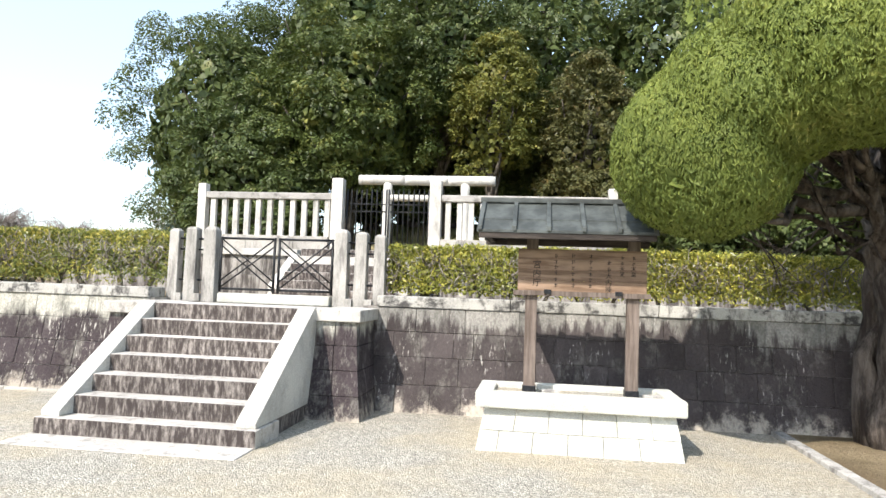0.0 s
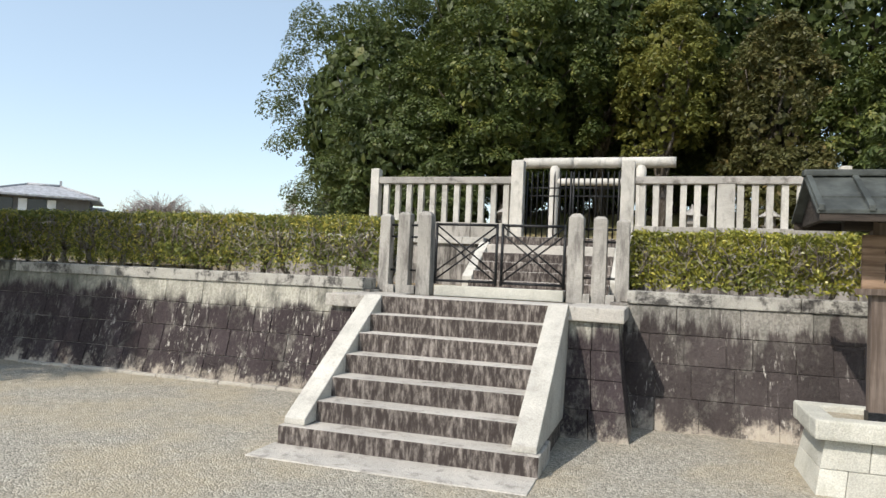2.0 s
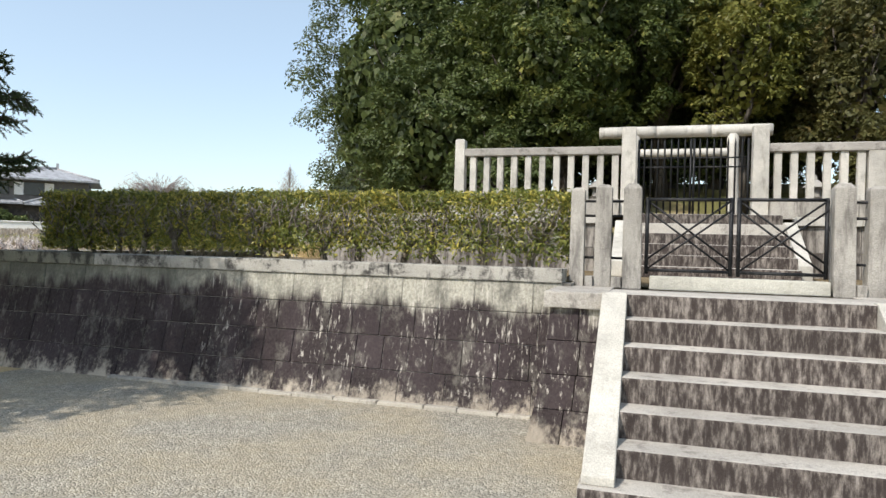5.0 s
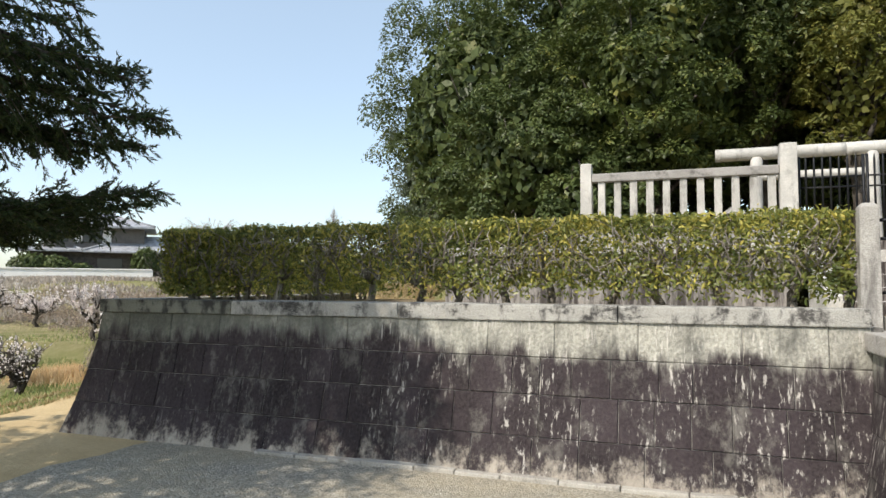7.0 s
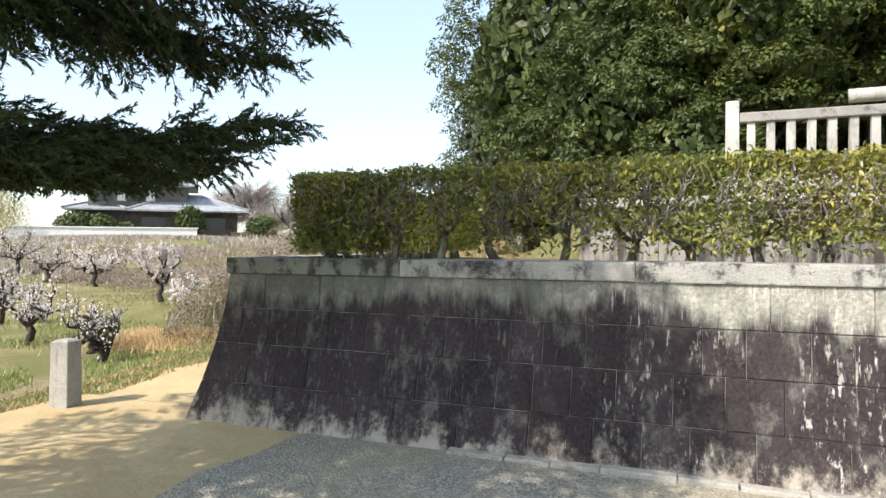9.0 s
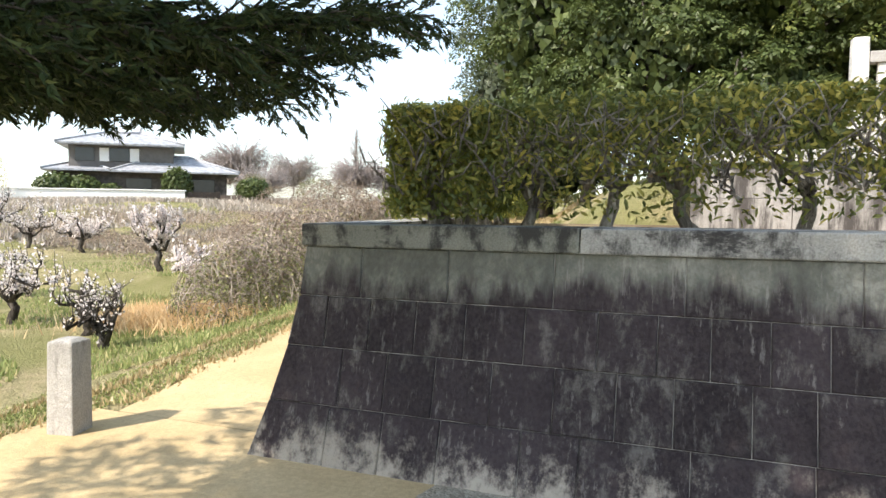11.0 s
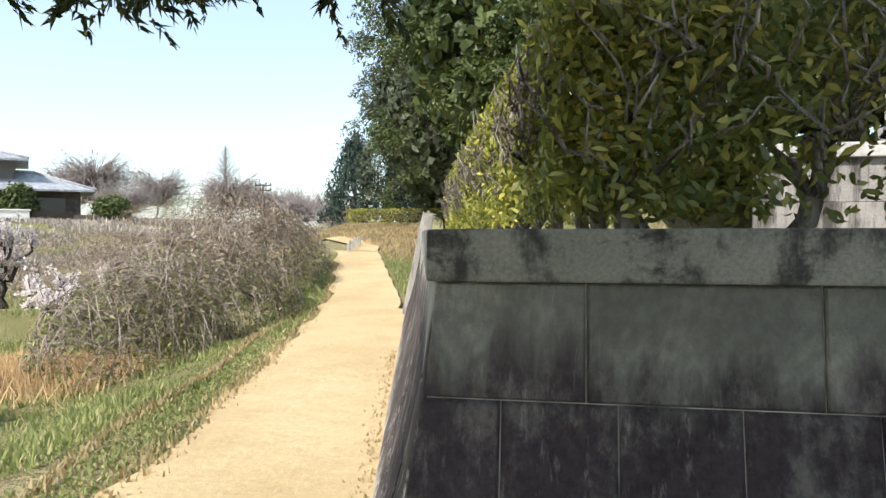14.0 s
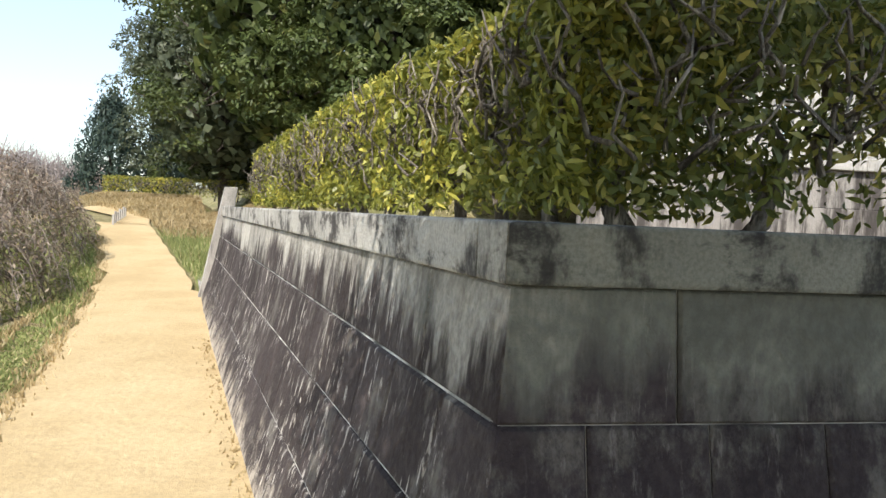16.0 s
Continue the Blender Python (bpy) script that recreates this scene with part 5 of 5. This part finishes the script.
def conifer(x, y, h, r, mat, label):
    z0 = ground_z(x, y)
    th = base("conifer", x, y, z0, label, "tree")
    under(tubes("trunk", [wander((x, y, z0 - 0.1), (x, y, z0 + h), 4, 0.03, 0.15, 0.03)], M_BARK), th)
    P, N = [], []
    for k in range(260):
        f = rng.uniform(0.03, 1) ** 0.8
        a = rng.uniform(0, 6.28)
        rr = r * (1 - f) ** 0.55 * rng.uniform(0.5, 1.1)
        c = np.array((x + rr * math.cos(a), y + rr * math.sin(a), z0 + h * f))
        p = c + rng.normal(0, 1, (26, 3)) * np.array((0.16, 0.16, 0.3))
        P.append(p), N.append(np.tile((math.cos(a), math.sin(a), 0.3), (26, 1)))
    under(leaves("crown", np.concatenate(P), np.concatenate(N), 0.3, 0.09, mat, None, 0.6, -1.5), th)


conifer(-11.0, 34, 4.7, 2.0, M_BLUE, "feathery blue-green conifer beyond the far hedge")
conifer(-9.0, 36, 4.0, 1.4, M_BLUE, "smaller blue-green conifer beyond the far hedge")


def bare_tree(x, y, h, r, label, shape="round", n=650):
    z0 = ground_z(x, y)
    th = base("bare_tree", x, y, z0, label, "tree", "leafless trees in the distance")
    lines = [wander((x, y, z0 - 0.1), (x, y, z0 + h * (0.98 if shape == "cone" else 0.5)), 5, 0.05 if shape == "cone" else 0.25, 0.2, 0.05)]
    for k in range(n):
        f = rng.uniform(0.15, 0.97)
        a = rng.uniform(0, 6.28)
        if shape == "cone":
            rr = r * min(1.0, (1 - f) * 1.7) * rng.uniform(0.5, 1)
            s = Vector((x, y, z0 + h * f * 0.95))
            e = s + Vector((math.cos(a) * rr, math.sin(a) * rr, rr * 0.9 + 0.2))
            lines.append([(s, 0.03), (s.lerp(e, 0.5) + Vector(rng.normal(0, 0.08, 3)), 0.022), (e, 0.012)])
        else:
            s = Vector((x, y, z0 + h * rng.uniform(0.25, 0.5)))
            d = Vector((math.cos(a), math.sin(a), rng.uniform(0.1, 1.3))).normalized()
            m = s + Vector((d.x * r, d.y * r, d.z * h * 0.4)) * rng.uniform(0.4, 1)
            e = m + Vector(rng.normal(0, 0.6, 3)) - Vector((0, 0, 0.9 if shape == "weep" else -0.4))
            lines.append([(s, 0.05), (s.lerp(m, 0.6) + Vector(rng.normal(0, 0.2, 3)), 0.03), (m, 0.022), (e, 0.012)])
    under(tubes("branchwork", lines, M_BARE, None, 3), th)


def utility_pole(x, y, top):
    z0 = ground_z(x, y)
    th = base("utility_pole", x, y, z0, "distant concrete utility pole with crossarms above the thicket", "utility pole")
    under(tubes("pole", [[(Vector((x, y, z0 - 0.2)), 0.16), (Vector((x, y, top)), 0.11)]], M_BARK, None, 8), th)
    for k in (0, 1):
        z = top - 0.12 - 0.45 * k
        under(tubes("crossarm", [[(Vector((x - 0.75, y, z)), 0.06), (Vector((x + 0.75, y, z)), 0.06)]], M_BARK, None, 5), th)
        for s in (-0.68, -0.25, 0.25, 0.68):
            under(tubes("insulator", [[(Vector((x + s, y, z)), 0.05), (Vector((x + s, y, z + 0.22)), 0.07)]], M_BARK, None, 6), th)


utility_pole(-25.3, 52.8, 5.55)
bare_tree(-70, 130, 18.5, 5.6, "tall slim leafless conifer in the distance", "cone", 480)
for x, y, h, r, s in ((-45.5, 58, 9.6, 4.6, "weep"), (-49, 74, 9.6, 4.6, "weep"), (-32, 60, 6.5, 4.4, "weep"), (-28, 62, 5, 3.5, "round"), (-38, 52, 4, 3, "round"), (-24, 58, 4.5, 3, "round"), (-18, 52, 4.5, 3, "round"), (-50, 60, 8, 4, "weep"), (-55, 50, 6, 4, "round")):
    bare_tree(x, y, h, r, "leafless spreading tree, greyish pink with twigs", s)
for x, y, r, h in ((-32, 52, 2.5, 2.6), (-27, 50, 2.5, 2.2), (-22, 48, 2.5, 2.4), (-17, 44, 2.5, 2.0), (-37, 49, 2.2, 2.8), (-13.5, 40, 2.2, 1.8), (-30, 44, 2.8, 1.8)):
    brush("far_scrub", [(x, y, ground_z(x, y) - 0.1, r, r * 0.7, h)], 60, M_DEADVINE, "brown winter scrub before the distant trees", "scrub", M_SCRUB if h > 2.3 else None)


# ---- house beyond the orchard ----
def house():
    o, u, v = Vector((-36.8, 39.9, 1.75)), Vector((0.745, 0.667, 0)), Vector((-0.667, 0.745, 0))
    at = lambda a, b, c: o + u * a + v * b + Vector((0, 0, c))
    def slab(a0, a1, b0, b1, c0, c1, bevel=0.02):
        return hull([at(a, b, c) for a in (a0, a1) for b in (b0, b1) for c in (c0, c1)], bevel)
    def hip(a0, a1, b0, b1, c0, c1, ra0, ra1):
        bm = (b0 + b1) / 2
        return hull([at(a, b, c0) for a in (a0, a1) for b in (b0, b1)] + [at(a, b, c0 + 0.14) for a in (a0, a1) for b in (b0, b1)] + [at(ra0, bm, c1), at(ra1, bm, c1)])
    th = base("house", *at(-5, 6, 0), "two-storey traditional house with grey tiled hip roofs", "house")
    under(solid("lower_wall", slab(-10.0, 3.4, 3.6, 11, 0, 3.0), M_HOUSEDARK), th)
    under(solid("upper_wall", slab(-8.9, -0.9, 4.4, 10, 3.0, 5.1), M_HOUSEWALL), th)
    for nm, args in (("upper_roof", (-9.7, 0.0, 3.2, 11.2, 5.0, 6.35, -6.4, -3.6)), ("lower_roof", (-5.6, 4.4, 2.4, 9.5, 2.75, 4.3, -2.2, 0.4)), ("side_roof", (-10.6, -5.7, 2.6, 11.5, 2.8, 3.7, -9.0, -7.6))):
        r = under(solid(nm, hip(*args), M_TILE, label="grey clay tile roof"), th)
        a0, a1, b0, b1, c0, c1, ra0, ra1 = args
        bm = (b0 + b1) / 2
        rid = [[(at(ra0, bm, c1 + 0.06), 0.13), (at(ra1, bm, c1 + 0.06), 0.13)]] + [[(at(ra, bm, c1 + 0.03), 0.1), (at(a, b0, c0 + 0.2), 0.1)] for ra, a in ((ra0, a0), (ra1, a1))]
        under(tubes("ridge", rid, M_TILE, None, 6), th)
    under(solid("finial", slab(-3.7, -3.5, 7.1, 7.3, 6.3, 6.9), M_TILE), th)
    for a0, a1, mat, nm in ((-6.6, -5.9, M_WHITE, "shutter"), (-5.85, -4.35, M_GLASSDARK, "window"), (-4.3, -3.6, M_WHITE, "shutter"), (-8.4, -7.0, M_GLASSDARK, "window")):
        under(solid(nm, slab(a0, a1, 4.3, 4.42, 3.7, 4.8), mat), th)
    for a0, a1 in ((-10.5, -8), (-4.6, -2.6), (0.4, 2.4)):
        under(solid("window", slab(a0, a1, 3.5, 3.62, 0.7, 2.3), M_GLASSDARK), th)
    w = base("garden_wall", *at(-7, 0, 0), "long white plastered garden wall with a tiled top", "wall")
    under(solid("wall_body", slab(-13.9, 0, 0, 0.2, -0.3, 1.2), M_WHITE), w)
    under(solid("wall_cap", slab(-14, 0.1, -0.08, 0.28, 1.2, 1.3), M_WHITE), w)
    g = base("wooden_gate", *at(2, 0, 0), "dark wooden gate and fence beside the white wall", "gate")
    for k in range(10):
        a = 0.15 + k * 0.43
        under(solid("fence_board", slab(a, a + 0.4, 0.05, 0.12, -0.2, 1.15 if k < 6 else 0.95, 0.01), M_DARKWOOD if k < 6 else M_WOOD), g)
    for a, b, r, h in ((-9.5, 1.8, 1.3, 2.3), (-7.6, 1.8, 1.2, 2.2), (-5.6, 1.6, 0.8, 1.6), (-0.6, 1.5, 1.1, 2.9), (5.4, 1.0, 1.2, 2.2)):
        p = at(a, b, 0)
        t = base("garden_tree", *p, "dark clipped evergreen behind the garden wall", "tree", "garden trees by the house")
        q, n = blob((p.x, p.y, p.z + h * 0.62), (r, r, h * 0.42), 1600, 0.1)
        under(leaves("crown", q, n, 0.34, 0.2, M_OAK, None, 0.6), t)
        under(tubes("trunk", [wander(p, p + Vector((0, 0, h * 0.7)), 3, 0.05, 0.12, 0.06)], M_BARK), t)
    p = at(-15.5, 1, 0)
    t = base("willow_tree", *p, "yellowish willow beside the house", "tree")
    q, n = blob((p.x, p.y, p.z + 2.4), (2.6, 2.2, 2.0), 5000, 0.2)
    under(leaves("crown", q, n, 0.35, 0.06, M_WILLOW, None, 0.5, 2.0), t)
    under(tubes("trunk", [wander(p, p + Vector((0, 0, 3)), 3, 0.1, 0.2, 0.08)], M_BARK), t)


M_TILE = plain("grey_clay_tiles", (0.32, 0.33, 0.35), 0.5, 0, 0.25, 3)
M_WHITE = plain("white_plaster", (0.8, 0.79, 0.76), 0.9, 0, 0.04, 2)
M_HOUSEWALL = plain("grey_plaster_wall", (0.15, 0.14, 0.13), 0.9, 0, 0.1, 2)
M_HOUSEDARK = plain("dark_timber_wall", (0.1, 0.085, 0.075), 0.8, 0, 0.3, 3)
M_GLASSDARK = plain("dark_window_glass", (0.03, 0.035, 0.04), 0.1, 0, 0.1, 2, 0.5)
M_WILLOW = leafy("yellow_willow_twigs", (0.25, 0.21, 0.07), (0.36, 0.3, 0.1), (0.42, 0.36, 0.16), 0.8, 0.3)
house()

# stray stones, stakes and the kerb past the wall
for i in range(7):
    y = 17.2 + i * 0.35
    st = solid("path_stake", box(-5.95 - i * 0.05, -5.9 - i * 0.05, y, y + 0.05, ground_z(-6, y) - 0.1, ground_z(-6, y) + 0.3 + 0.05 * (i % 2), 0.006), M_POST)
    tagged(st, "short pale stake at the path's drop", "stake", "stakes by the path")
k = [west(9.3, 0.0), west(13.5, 0.0)]
kb = tubes("path_kerb", [[(k[0] + WN * -0.1 + Vector((0, 0, 0.12)), 0.12), (k[1] + WN * -0.1 + Vector((0, 0, 0.05)), 0.09)]], M_POST, None, 4)
tagged(kb, "low grey stone kerb beside the sand path", "kerb")


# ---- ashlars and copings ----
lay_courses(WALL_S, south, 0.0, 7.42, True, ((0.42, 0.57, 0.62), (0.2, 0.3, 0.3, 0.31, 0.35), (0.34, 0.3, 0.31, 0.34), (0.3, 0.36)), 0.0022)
lay_courses(WALL_E, south, 10.5, 18.9, False, ((0.6,), (0.33,), (0.4,), (0.4,)), 0.0012, M_WALL_GREY)
lay_courses(WALL_W, west, 0.0, 9.2, True, ((0.5,), (0.3,), (0.4,), (0.35,)), 0.005, M_WALL_LIME)
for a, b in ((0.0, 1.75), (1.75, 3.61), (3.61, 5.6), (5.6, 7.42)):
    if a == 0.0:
        ob = solid("coping_stone", hull([(x, y, z) for z in (1.29, TOP) for x, y in ((0, 0), (1.747, 0), (1.747, 0.42), (0.33, 0.42))], 0.01), M_COPING_DARK, WALL_S)
    else:
        coping_stone(a, b, WALL_S)
x = 2.3
while x < 7.1:      # pale footing stones that show at the foot of the wall
    nx = min(7.2, x + rng.uniform(0.3, 0.5))
    solid("footing_stone", box(x + 0.003, nx - 0.003, -0.335 - 0.012 * rng.uniform(), -0.2, -0.06, 0.04 + 0.012 * rng.uniform(), 0.012, 0.003), M_FOOT, WALL_S)
    x = nx
for a, b in ((10.58, 12.3), (12.3, 14.1), (14.1, 16), (16, 18.9)):
    coping_stone(a, b, WALL_E)
for a, b in ((0.0, 0.16), (0.16, 1.9), (1.9, 3.7), (3.7, 5.5), (5.5, 7.3), (7.3, 9.2)):
    pts = []
    for z in (1.29, TOP):
        for s in (a + 0.003, b - 0.003):
            p = WD * s
            q = WD * (s + (0.35 if s < 0.1 else 0.0)) - WN * 0.42
            pts += [(p.x, p.y, z), (q.x, q.y, z)]
    solid("coping_stone", hull(pts, 0.01), M_COPING, WALL_W)
